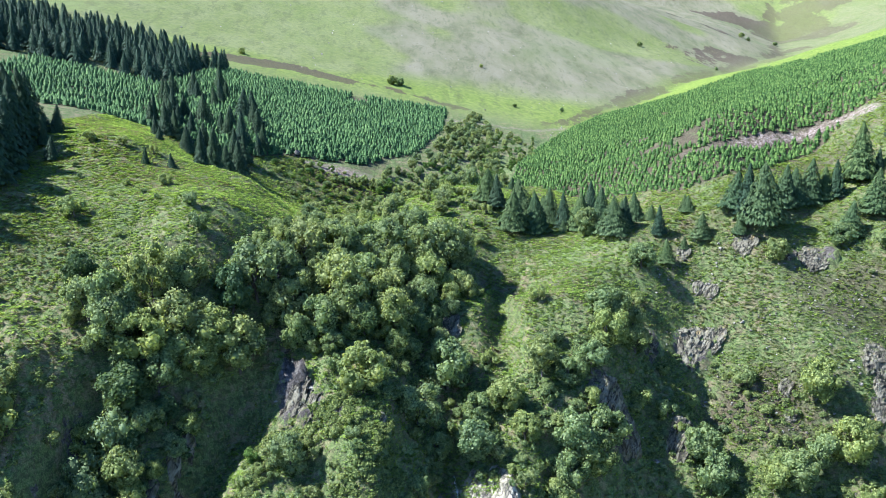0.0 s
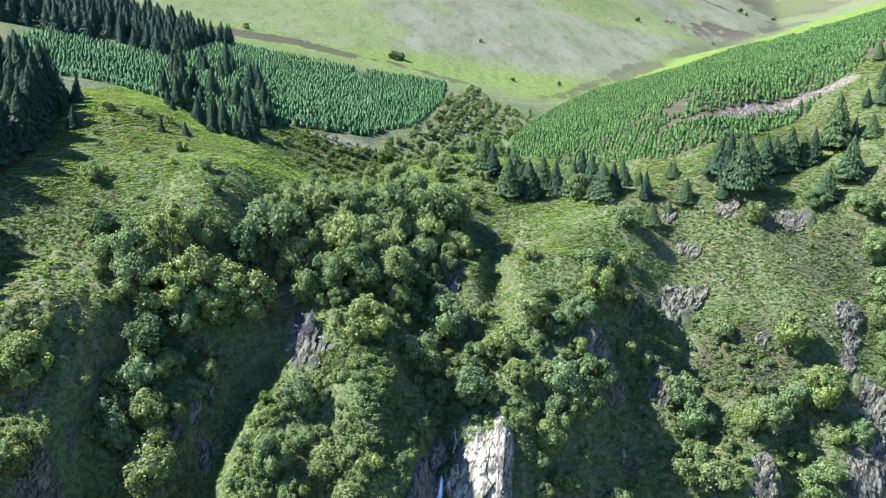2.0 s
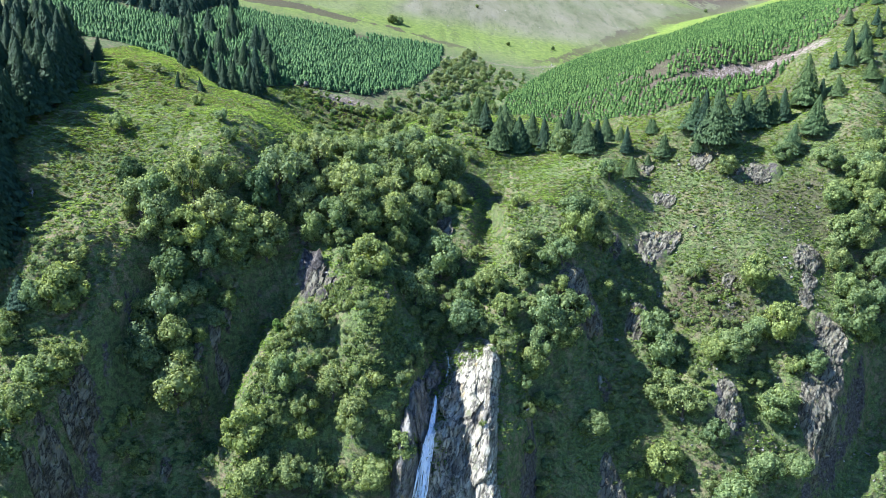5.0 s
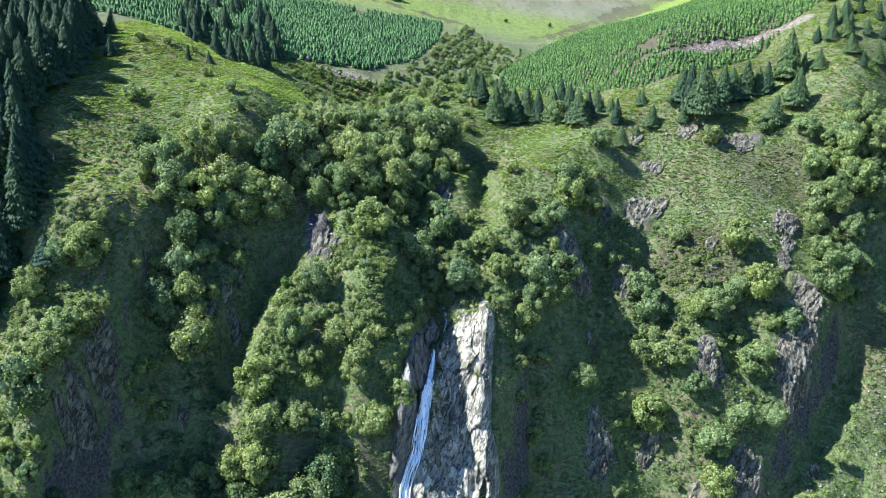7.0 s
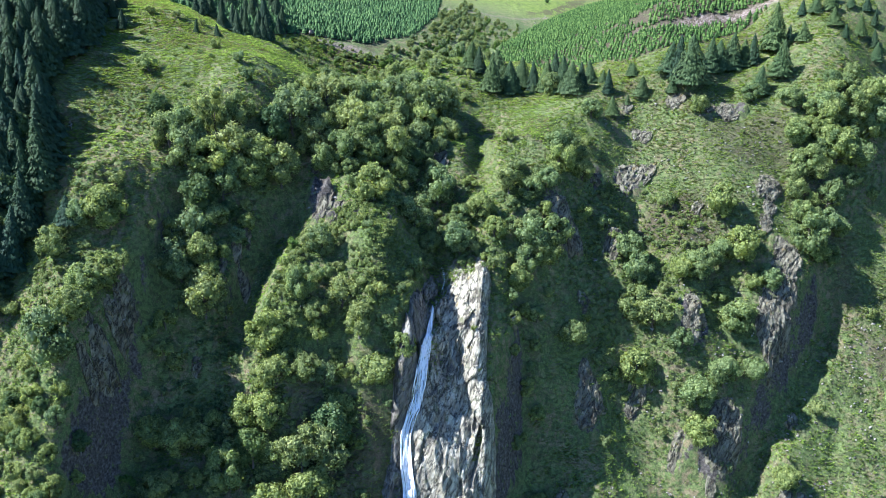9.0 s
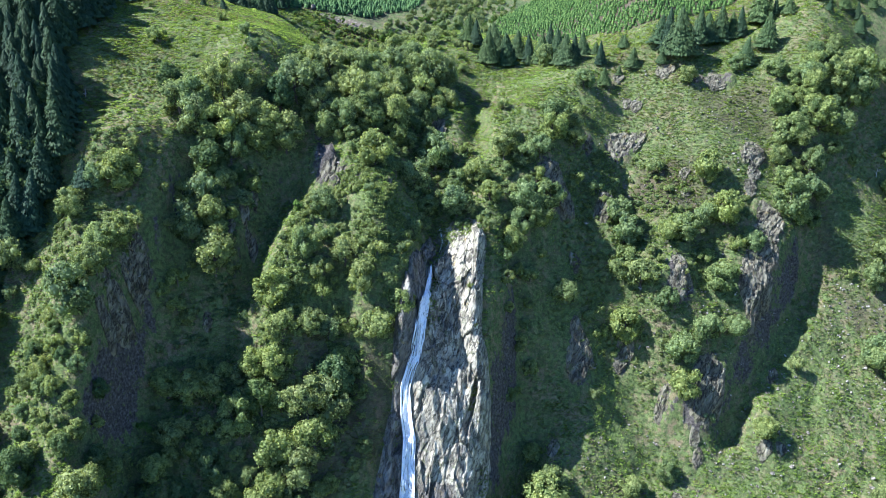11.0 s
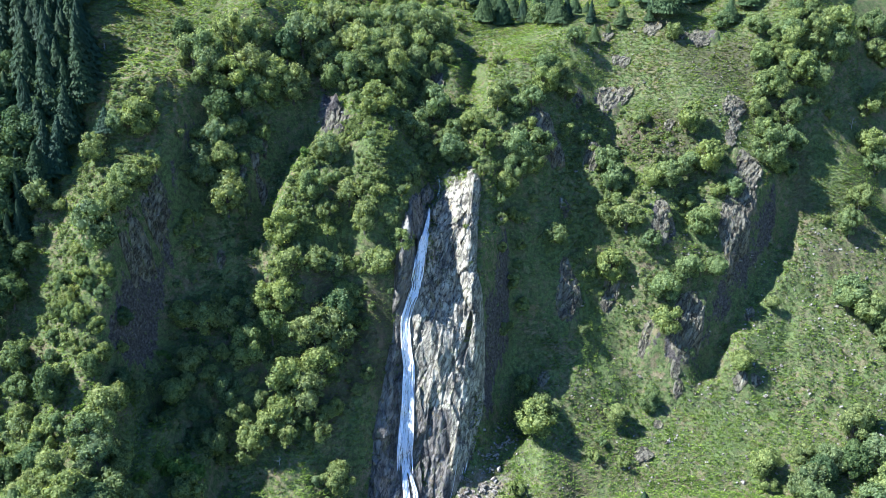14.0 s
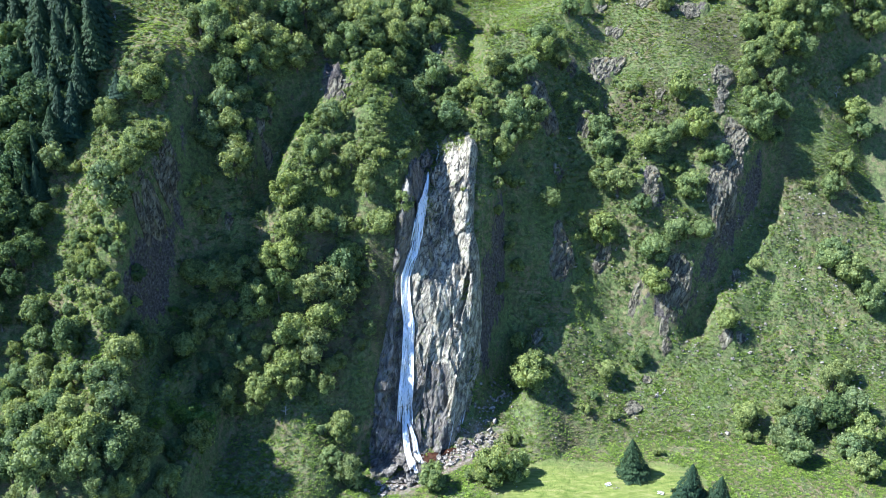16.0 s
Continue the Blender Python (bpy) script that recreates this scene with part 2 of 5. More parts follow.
def leaf_material(name, dark, mid, light, through=0.3, sheen=0.45, grain=0.35):
    """Foliage: each leaf and each plant has its own tone, and some light comes through."""
    k = Mat(name, sheen)
    k.b.inputs["Specular IOR Level"].default_value = 0.08
    rnd = k.t.nodes.new("ShaderNodeNewGeometry").outputs["Random Per Island"]
    obj = k.t.nodes.new("ShaderNodeObjectInfo").outputs["Random"]
    tone = k.ramp(rnd, [(0.0, dark), (0.5, mid), (1.0, light)])
    patch = k.ramp(k.noise(grain, 2), [(0.3, (0.75, 0.8, 0.72)), (0.7, (1.15, 1.1, 1.05))])
    tone = k.mix(1.0, tone, patch, "MULTIPLY")
    tree = k.ramp(obj, [(0.0, (0.72, 0.82, 0.85)), (0.35, (1.0, 1.0, 0.9)), (0.7, (1.10, 1.10, 0.86)), (1.0, (0.85, 0.95, 1.05))])
    tone = k.mix(1.0, tone, tree, "MULTIPLY")
    k.colour(tone)
    tr = k.n("ShaderNodeBsdfTranslucent")
    k.link(k.mix(1.0, tone, (1.25, 1.2, 0.6), "MULTIPLY"), tr.inputs[0])
    mx = k.n("ShaderNodeMixShader")
    mx.inputs[0].default_value = through
    k.link(k.b.outputs[0], mx.inputs[1])
    k.link(tr.outputs[0], mx.inputs[2])
    k.link(mx.outputs[0], k.t.nodes["Material Output"].inputs[0])
    return k.m


OAK = leaf_material("oak_leaves", (0.112, 0.152, 0.070), (0.246, 0.302, 0.132), (0.400, 0.448, 0.205), 0.50, grain=6.0)
BIRCH = leaf_material("birch_leaves", (0.124, 0.160, 0.082), (0.262, 0.314, 0.146), (0.410, 0.452, 0.222), 0.50, grain=6.0)
DARKLEAF = leaf_material("alder_leaves", (0.062, 0.100, 0.048), (0.110, 0.160, 0.070), (0.175, 0.230, 0.100), 0.42, grain=6.0)
BRIGHT = leaf_material("young_leaves", (0.085, 0.140, 0.036), (0.130, 0.205, 0.052), (0.190, 0.275, 0.075), 0.38)
COPPER = leaf_material("copper_leaves", (0.045, 0.022, 0.022), (0.065, 0.032, 0.030), (0.090, 0.045, 0.038))
SPRUCE = leaf_material("spruce_needles", (0.028, 0.050, 0.032), (0.046, 0.078, 0.044), (0.070, 0.108, 0.058), 0.15, 0.6)
GREENSPRUCE = leaf_material("green_spruce_needles", (0.050, 0.082, 0.040), (0.082, 0.122, 0.054), (0.125, 0.170, 0.075), 0.2, 0.6)
SITKA = leaf_material("blue_spruce_needles", (0.028, 0.062, 0.028), (0.066, 0.130, 0.052), (0.124, 0.206, 0.080), 0.22, 0.6)
YOUNGSPRUCE = leaf_material("young_spruce_needles", (0.034, 0.072, 0.020), (0.084, 0.148, 0.040), (0.160, 0.240, 0.064), 0.25, 0.6)
BRACKEN = leaf_material("bracken_fronds", (0.076, 0.122, 0.024), (0.172, 0.252, 0.050), (0.300, 0.395, 0.092), 0.42)
BRAMBLE = leaf_material("bramble_leaves", (0.060, 0.084, 0.036), (0.132, 0.176, 0.070), (0.260, 0.300, 0.120), 0.35, grain=0.12)
STRAW = leaf_material("dead_bracken", (0.170, 0.130, 0.070), (0.260, 0.205, 0.115), (0.350, 0.295, 0.180), 0.2, 0.8)


def bark_material():
    k = Mat("bark", 0.9)
    k.colour(k.ramp(k.noise(3.0, 4, (1, 1, 0.2)), [(0.3, (0.055, 0.045, 0.035)), (0.7, (0.20, 0.18, 0.15))]))
    k.bump(k.noise(6.0, 3, (1, 1, 0.2)), 0.6, 0.05)
    return k.m


BARK = bark_material()
DEADWOOD = Mat("bleached_wood", 0.8)
DEADWOOD.colour(DEADWOOD.ramp(DEADWOOD.noise(4.0), [(0.3, (0.30, 0.28, 0.25)), (0.7, (0.52, 0.50, 0.46))]))
DEADWOOD = DEADWOOD.m


def ground_material():
    k = Mat("hillside", 0.95)
    k.b.inputs["Specular IOR Level"].default_value = 0.1
    za, zb = k.attr("zone_a"), k.attr("zone_b")
    fine, mid, wide = k.noise(2.6, 4, None, 0.7), k.noise(0.22, 4), k.noise(0.035, 3)
    # clumps of fern; the gaps between get their shade painted dark below
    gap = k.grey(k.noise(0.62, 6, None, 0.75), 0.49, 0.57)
    tips = k.grey(k.noise(1.5, 6, None, 0.8), 0.55, 0.64)
    # what shows between the ferns: dry litter, low grass, and painted shade in the hollows
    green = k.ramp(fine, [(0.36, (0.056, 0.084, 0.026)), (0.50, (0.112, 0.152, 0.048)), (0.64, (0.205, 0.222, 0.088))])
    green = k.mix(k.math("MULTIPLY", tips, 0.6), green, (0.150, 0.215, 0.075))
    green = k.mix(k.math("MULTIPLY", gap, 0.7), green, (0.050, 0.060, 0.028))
    straw = k.ramp(fine, [(0.32, (0.095, 0.078, 0.040)), (0.68, (0.31, 0.255, 0.15))])
    dry = k.math("MULTIPLY", k.grey(k.noise(0.3, 6, None, 0.72), 0.47, 0.60), k.grey(wide, 0.34, 0.60))
    base = k.mix(dry, green, straw)
    # heather and peat
    heath = k.ramp(fine, [(0.3, (0.040, 0.030, 0.022)), (0.55, (0.090, 0.068, 0.050)), (0.7, (0.10, 0.105, 0.045))])
    near = k.math("SUBTRACT", 1.0, k.math("MAXIMUM", za[1], zb[2]))
    base = k.mix(k.math("MULTIPLY", k.math("MULTIPLY", zb[1], k.grey(mid, 0.25, 0.5)), near), base, heath)
    # hill pasture, pale bent grass on the moor
    pasture = k.ramp(mid, [(0.35, (0.118, 0.168, 0.026)), (0.65, (0.196, 0.250, 0.044))])
    sedge = k.noise(0.035, 7, (1.0, 0.4, 0.4), 0.68)
    bent = k.ramp(sedge, [(0.34, (0.128, 0.132, 0.072)), (0.45, (0.168, 0.166, 0.092)), (0.54, (0.194, 0.184, 0.114)), (0.68, (0.226, 0.210, 0.138))])
    bent = k.mix(k.math("MULTIPLY", k.grey(k.noise(0.007, 5, None, 0.6), 0.48, 0.62), 0.4), bent, (0.140, 0.172, 0.066))
    base = k.mix(za[1], base, bent)
    base = k.mix(zb[2], base, pasture)
    tuft = k.grey(k.noise(0.13, 7, (1.0, 0.3, 0.3), 0.8), 0.52, 0.60)
    base = k.mix(k.math("MULTIPLY", k.math("MULTIPLY", za[1], tuft), 0.5), base, (0.095, 0.100, 0.048))
    moor = k.grey(k.math("ADD", zb[1], k.math("MULTIPLY", k.math("SUBTRACT", k.noise(0.05, 7, (1.0, 0.4, 0.4), 0.78), 0.5), 2.4)), 0.46, 0.54)
    base = k.mix(k.math("MULTIPLY", k.math("MULTIPLY", moor, k.math("MAXIMUM", za[1], zb[2])), 0.85), base, heath)
    # mown meadow
    lawn = k.ramp(k.noise(0.35, 4, (0.5, 1.6, 1)), [(0.32, (0.115, 0.160, 0.030)), (0.52, (0.190, 0.226, 0.052)), (0.70, (0.275, 0.270, 0.096))])
    base = k.mix(za[2], base, lawn)
    # bare earth, brash and stones
    bare = k.ramp(k.noise(0.9, 5), [(0.32, (0.07, 0.050, 0.036)), (0.5, (0.21, 0.165, 0.13)), (0.68, (0.38, 0.33, 0.29))])
    base = k.mix(k.math("MULTIPLY", zb[0], k.grey(k.noise(0.5, 3), 0.35, 0.55)), base, bare)
    # rock showing through on the crags
    cliff = k.ramp(k.noise(0.9, 7, None, 0.78), [(0.34, (0.022, 0.020, 0.017)), (0.47, (0.070, 0.062, 0.054)), (0.6, (0.15, 0.137, 0.120)), (0.72, (0.30, 0.28, 0.25))])
    show = k.grey(k.math("ADD", k.math("MULTIPLY", za[0], 0.5), k.math("MULTIPLY", k.noise(0.4, 6, None, 0.7), 0.85)), 0.68, 0.75)
    base = k.mix(show, base, cliff)
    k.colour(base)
    k.bump(k.math("SUBTRACT", k.math("ADD", k.math("MULTIPLY", fine, 0.6), k.math("MULTIPLY", k.noise(0.7, 5), 0.6)), k.math("MULTIPLY", gap, 0.5)), 0.7, 0.6)
    return k.m


def rock_material(name, pale, wet=0.0, lichen=True, warm=1.0):
    """Jointed rock: grain drawn out along leaning joints, dark fissures, rust and moss."""
    k = Mat(name, 0.75)
    axes = (Vector((0.90, -0.20, -0.38)), Vector((0.0, 0.88, -0.47)), Vector((0.43, 0.42, 0.80)))
    comb = k.n("ShaderNodeCombineXYZ")
    for n, (axis, scale) in enumerate(zip(axes, (1.0, 0.9, 0.30))):
        dot = k.t.nodes.new("ShaderNodeVectorMath")
        dot.operation = "DOT_PRODUCT"
        k.link(k.pos, dot.inputs[0])
        dot.inputs[1].default_value = axis * scale
        k.link(dot.outputs["Value"], comb.inputs[n])

    def joint(scale, detail, rough):
        node = k.n("ShaderNodeTexNoise", Scale=scale, Detail=detail, Roughness=rough)
        k.link(comb.outputs[0], node.inputs["Vector"])
        return node.outputs["Fac"]
    grain, seams = joint(0.55, 8.0, 0.72), joint(0.42, 5.0, 0.62)
    c = k.ramp(grain, [(0.33, (0.085 * pale, 0.074 * pale, 0.058 * pale * warm)), (0.45, (0.26 * pale, 0.234 * pale, 0.190 * pale * warm)),
                       (0.55, (0.44 * pale, 0.405 * pale, 0.335 * pale * warm)), (0.68, (0.62 * pale, 0.585 * pale, 0.50 * pale * warm))])
    stain = k.grey(k.noise(0.11, 5, None, 0.65), 0.48, 0.62)
    c = k.mix(k.math("MULTIPLY", stain, 0.55), c, (0.125, 0.108, 0.082))
    if lichen:
        moss = k.math("MULTIPLY", k.grey(k.noise(0.4, 6, None, 0.7), 0.54, 0.62), 0.8)
        c = k.mix(moss, c, (0.105, 0.118, 0.042))
        rust = k.grey(k.noise(0.3, 4), 0.62, 0.70)
        c = k.mix(k.math("MULTIPLY", rust, 0.6), c, (0.33, 0.24, 0.085))
    fissure = k.grey(k.math("ABSOLUTE", k.math("SUBTRACT", seams, 0.5)), 0.008, 0.030)
    c = k.mix(k.math("MULTIPLY", k.math("SUBTRACT", 1.0, fissure), 0.85), c, (0.030, 0.027, 0.022))
    k.colour(c)
    if wet:
        r = k.ramp(k.noise(0.35, 4, (1.6, 0.6, 0.5)), [(0.42, (0.30, 0.30, 0.30)), (0.62, (0.78, 0.78, 0.78))])
        k.link(r, k.b.inputs["Roughness"])
        k.b.inputs["Specular IOR Level"].default_value = 0.5
    k.bump(k.math("ADD", grain, k.math("MULTIPLY", fissure, 0.35)), 1.0, 1.2)
    return k.m


GROUND = ground_material()
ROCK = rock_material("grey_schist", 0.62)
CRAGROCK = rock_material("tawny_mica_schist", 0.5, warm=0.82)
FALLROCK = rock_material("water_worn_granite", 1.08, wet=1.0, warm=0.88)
# darker than FALLROCK: wet rock, plus the left wall's shade put into colour
DARKROCK = rock_material("dark_wet_and_shaded_rock", 0.5, wet=1.0)
STONE = rock_material("pale_boulder_stone", 0.85, lichen=False)


def water_material():
    k = Mat("falling_water", 0.35)
    streak = k.noise(1.3, 4, (2.2, 0.35, 0.25))
    k.colour(k.ramp(streak, [(0.3, (0.82, 0.87, 0.88)), (0.5, (0.97, 0.98, 0.98))]))
    k.bump(streak, 0.5, 0.3)
    clear = k.n("ShaderNodeBsdfTransparent")
    mx = k.n("ShaderNodeMixShader")
    k.link(k.grey(k.noise(2.4, 5, (2.5, 0.22, 0.2)), 0.32, 0.44), mx.inputs[0])
    k.link(clear.outputs[0], mx.inputs[1])
    k.link(k.b.outputs[0], mx.inputs[2])
    k.link(mx.outputs[0], k.t.nodes["Material Output"].inputs[0])
    return k.m


WATER = water_material()
POOL = Mat("peaty_pool", 0.08)
POOL.colour(POOL.ramp(POOL.noise(0.5), [(0.3, (0.020, 0.010, 0.006)), (0.7, (0.070, 0.032, 0.018))]))
POOL.b.inputs["Specular IOR Level"].default_value = 0.5
POOL.bump(POOL.noise(2.5, 3), 0.3, 0.1)
POOL = POOL.m
WHITEWOOD = Mat("sun_bleached_boards", 0.6)
WHITEWOOD.colour(WHITEWOOD.ramp(WHITEWOOD.noise(6.0, 3, (8, 1, 1)), [(0.3, (0.62, 0.60, 0.55)), (0.7, (0.82, 0.80, 0.76))]))
WHITEWOOD = WHITEWOOD.m


# ---------------------------------------------------------------- mesh helpers
def mesh_np(name, verts, faces, material=None, smooth=False):
    """A mesh from arrays; faces all have the same number of corners."""
    me = bpy.data.meshes.new(name)
    verts, faces = np.asarray(verts, np.float32).reshape(-1, 3), np.asarray(faces, np.int32)
    n, c = faces.shape
    me.vertices.add(len(verts))
    me.vertices.foreach_set("co", verts.ravel())
    me.loops.add(n * c)
    me.loops.foreach_set("vertex_index", faces.ravel())
    me.polygons.add(n)
    me.polygons.foreach_set("loop_start", np.arange(0, n * c, c, dtype=np.int32))
    if smooth:
        me.polygons.foreach_set("use_smooth", np.ones(n, dtype=bool))
    me.update(calc_edges=True)
    if material:
        me.materials.append(material)
    return me


def piece(name, me, parent, label=""):
    """Links a mesh as one part of a thing."""
    ob = new(name, me)
    ob.parent = parent
    return tagged(ob, label) if label else ob


def joined(chunks):
    """Several (verts, faces) as one."""
    vs, fs, n = [], [], 0
    for v, f in chunks:
        vs.append(v)
        fs.append(np.asarray(f) + n)
        n += len(v)
    return np.concatenate(vs), np.concatenate(fs)


def tube(points, radii, sides=6):
    """Quads of a tapered tube through the points."""
    pts = [Vector(p) for p in points]
    verts, faces = [], []
    for i, p in enumerate(pts):
        d = (pts[min(i + 1, len(pts) - 1)] - pts[max(i - 1, 0)]).normalized()
        a = d.orthogonal().normalized()
        b = d.cross(a)
        for k in range(sides):
            t = 6.28319 * k / sides
            verts.append(tuple(p + (a * math.cos(t) + b * math.sin(t)) * radii[i]))
    for i in range(len(pts) - 1):
        for k in range(sides):
            k2 = (k + 1) % sides
            faces.append((i * sides + k, i * sides + k2, (i + 1) * sides + k2, (i + 1) * sides + k))
    return np.array(verts), np.array(faces)


def leaf_quads(centres, normals, sizes, r, long=1.4):
    """A small bent leaf spray, two triangles, at each centre, facing roughly along its normal."""
    n = len(centres)
    nr = normals + r.normal(0, 0.45, (n, 3))
    nr /= np.linalg.norm(nr, axis=1)[:, None] + 1e-9
    a = np.cross(nr, r.normal(0, 1, (n, 3)))
    a /= np.linalg.norm(a, axis=1)[:, None] + 1e-9
    b = np.cross(nr, a)
    s = sizes[:, None]
    v = np.stack([centres - a * s * long * 0.5, centres + b * s * 0.5 - nr * s * 0.15, centres + a * s * long * 0.5, centres - b * s * 0.5 - nr * s * 0.15], 1)
    return v.reshape(-1, 3), np.arange(4 * n).reshape(n, 4)


# ---------------------------------------------------------------- ground
def steps(a, b, step, lo, hi, grow):
    v = list(np.arange(a, b + 0.01, step))
    d = step
    while v[-1] < hi:
        d *= grow
        v.append(v[-1] + d)
    d = step
    while v[0] > lo:
        d *= grow
        v.insert(0, v[0] - d)
    return np.array(v)


def slope_at(x, y):
    return np.hypot(ground_z(x + 1.5, y) - ground_z(x - 1.5, y), ground_z(x, y + 1.5) - ground_z(x, y - 1.5)) / 3.0


def spot(x, y, cx, cy, rx, ry, turn=0.0, soft=0.35):
    c, s = math.cos(radians(turn)), math.sin(radians(turn))
    u, v = (x - cx) * c + (y - cy) * s, -(x - cx) * s + (y - cy) * c
    return 1 - smooth01(np.hypot(u / rx, v / ry) + 0.5 * (fbm(x, y, 9, 5) - 0.5), 1 - soft, 1 + soft)


def inside(x, y, poly):
    """True where the plan point lies within the outline."""
    x, y = np.asarray(x, float), np.asarray(y, float)
    hit = np.zeros(x.shape, bool)
    for (ax, ay), (bx, by) in zip(poly, poly[1:] + poly[:1]):
        hit ^= ((ay > y) != (by > y)) & (x < (bx - ax) * (y - ay) / ((by - ay) or 1e-9) + ax)
    return hit


def facets(u, v, size, seed, depth):
    """Broken rock: uneven blocks, each with its own height and tilt."""
    u, v = np.asarray(u, float) / size, np.asarray(v, float) / size
    i, j = np.floor(u).astype(int), np.floor(v).astype(int)
    best = np.full(u.shape, 9.0)
    out = np.zeros(u.shape)

    def h(a, b, k):
        n = (a * 374761393 + b * 668265263 + (seed + k) * 974711) & 0x7FFFFFFF
        n = ((n ^ (n >> 13)) * 1274126177) & 0x7FFFFFFF
        return ((n ^ (n >> 16)) & 0xFFFF) / 65535.0
    for di in (-1, 0, 1):
        for dj in (-1, 0, 1):
            a, b = i + di, j + dj
            cu, cv = a + h(a, b, 0), b + h(a, b, 1)
            d = (u - cu) ** 2 + (v - cv) ** 2
            val = (h(a, b, 2) - 0.5) * 1.3 + (u - cu) * (h(a, b, 3) - 0.5) * 2.4 + (v - cv) * (h(a, b, 4) - 0.5) * 2.4
            out = np.where(d < best, val, out)
            best = np.minimum(best, d)
    return out * depth


# the sides of the rock face: distance up the slope and plan x
FACE_LEFT = [(-8, -25), (2, -25.5), (9, -27), (19, -25), (29.5, -22), (39, -19), (46.5, -17), (54, -14.5), (60, -11.5), (64, -10), (84, -5), (100, 0), (112, 3)]
FACE_RIGHT = [(-8, 10), (8, 12), (15.7, 16), (25.5, 25), (36, 30), (45, 32), (57, 29.5), (62, 26), (74, 26.5), (88, 28.5), (100, 24), (112, 12)]
# outlines in plan
PLANTING_LEFT = [(-250, 350), (-182, 268), (-164, 282), (-133, 284), (-108, 300), (-82, 330), (-40, 347), (-12, 385), (4, 470), (6, 560), (-60, 530), (-118, 520), (-160, 512), (-172, 414), (-250, 408)]
PLANTING_RIGHT = [(39, 325), (63, 280), (85, 252), (99, 228), (113, 220), (128, 224), (159, 248), (184, 262), (205, 262), (300, 320), (420, 560), (380, 640), (310, 760), (215, 700), (140, 640), (105, 560), (62, 440)]
TRACK_LINE = [(114, 258), (123, 254), (139, 260), (153, 265), (169, 270), (182, 271), (191, 264), (199, 254)]


def near_line(x, y, line):
    best = np.full(np.shape(x), 1e9)
    for (ax, ay), (bx, by) in zip(line, line[1:]):
        dx, dy = bx - ax, by - ay
        t = np.clip(((x - ax) * dx + (y - ay) * dy) / (dx * dx + dy * dy), 0, 1)
        best = np.minimum(best, np.hypot(x - ax - t * dx, y - ay - t * dy))
    return best


def zones(x, y, z, sl):
    n1, n2, n3 = fbm(x, y, 14, 11), fbm(x, y, 40, 21), fbm(x, y, 220, 31)
    far_moor = smooth01(y + 0.25 * np.abs(x - 40) + 60 * (n3 - 0.5), 520, 620)
    rock = 0.75 * smooth01(sl + 3.0 * (n1 - 0.5), 3.4, 5.0) * (1 - far_moor)
    for s in CRAGS:
        rock = np.maximum(rock, spot(x, y, *s) * np.clip(0.30 + 2.2 * (n1 - 0.42), 0, 0.9))
    meadow = smooth01(x + 12 * (n2 - 0.5), 22, 45) * (1 - smooth01(x + 14 * (n1 - 0.5), 104, 126)) * (1 - smooth01(y - 16 * (n1 - 0.5), -6, 10))
    sx = knots(y, STREAM_X)
    bent = far_moor * (1 - 0.85 * smooth01(x - sx + 80 * (n3 - 0.5), -60, 10) * (1 - smooth01(y, 800, 1300) * 0.5))
    pasture = far_moor * np.maximum(smooth01(x - sx + 40 * (n3 - 0.5), -40, 20) * (1 - 0.8 * smooth01(y + 300 * (n3 - 0.5), 850, 1150)), np.maximum(0.5 * smooth01(fbm(x, y, 260, 57), 0.57, 0.63), 0.85 * (1 - smooth01(y - 0.25 * x + 160 * (n3 - 0.5), 610, 680))))
    gaps = 0.25 + 0.75 * smooth01(fbm(x, y, 22, 88), 0.40, 0.55)
    bare = np.maximum(spot(x, y, -54, 331, 18, 5, 8), gaps * (1 - smooth01(near_line(x, y, TRACK_LINE) + 3 * (n1 - 0.5), 1.6, 4.0)))
    bare = np.maximum(bare, spot(x, y, 8, 4, 32, 7, 36))
    bare = np.maximum(bare, 0.8 * (1 - smooth01(near_line(x, y, [(-20, 505), (40, 528), (75, 540), (104, 575)]), 1.5, 3.5)))
    heath = np.maximum(spot(x, y, -38, 322, 34, 9, 6), 0.6 * smooth01(n2, 0.60, 0.74) * smooth01(x, -80, -50)) * (1 - far_moor)
    heath = np.maximum(heath, spot(x, y, 112, 136, 16, 12) * 0.8)
    heath = np.maximum(heath, 1 - smooth01(near_line(x, y, [(-240, 540), (-173, 557), (-149, 570), (-101, 582), (-36, 588), (11, 576), (44, 573)]) + 34 * (n2 - 0.5), 3, 16) - 0.25 * n1)
    heath = np.maximum(heath, far_moor * (1 - smooth01(np.abs(x - sx + 12) + 40 * (n2 - 0.5), 4, 24)) * 0.7)
    heath = np.maximum(heath, far_moor * smooth01(fbm(x * 0.8 + y * 0.5, y * 0.7 - x * 0.3, 130, 51), 0.56, 0.66) * smooth01(x + 0.5 * y, 650, 1050) * 0.8)
    heath = np.maximum(heath, 0.85 * (inside(x, y, PLANTING_LEFT) | inside(x, y, PLANTING_RIGHT)))
    a = np.stack([rock, np.clip(bent, 0, 1), meadow, np.ones_like(x)], -1)
    b = np.stack([np.clip(bare, 0, 1), np.clip(heath, 0, 1), np.clip(pasture, 0, 1), np.ones_like(x)], -1)
    return a, b


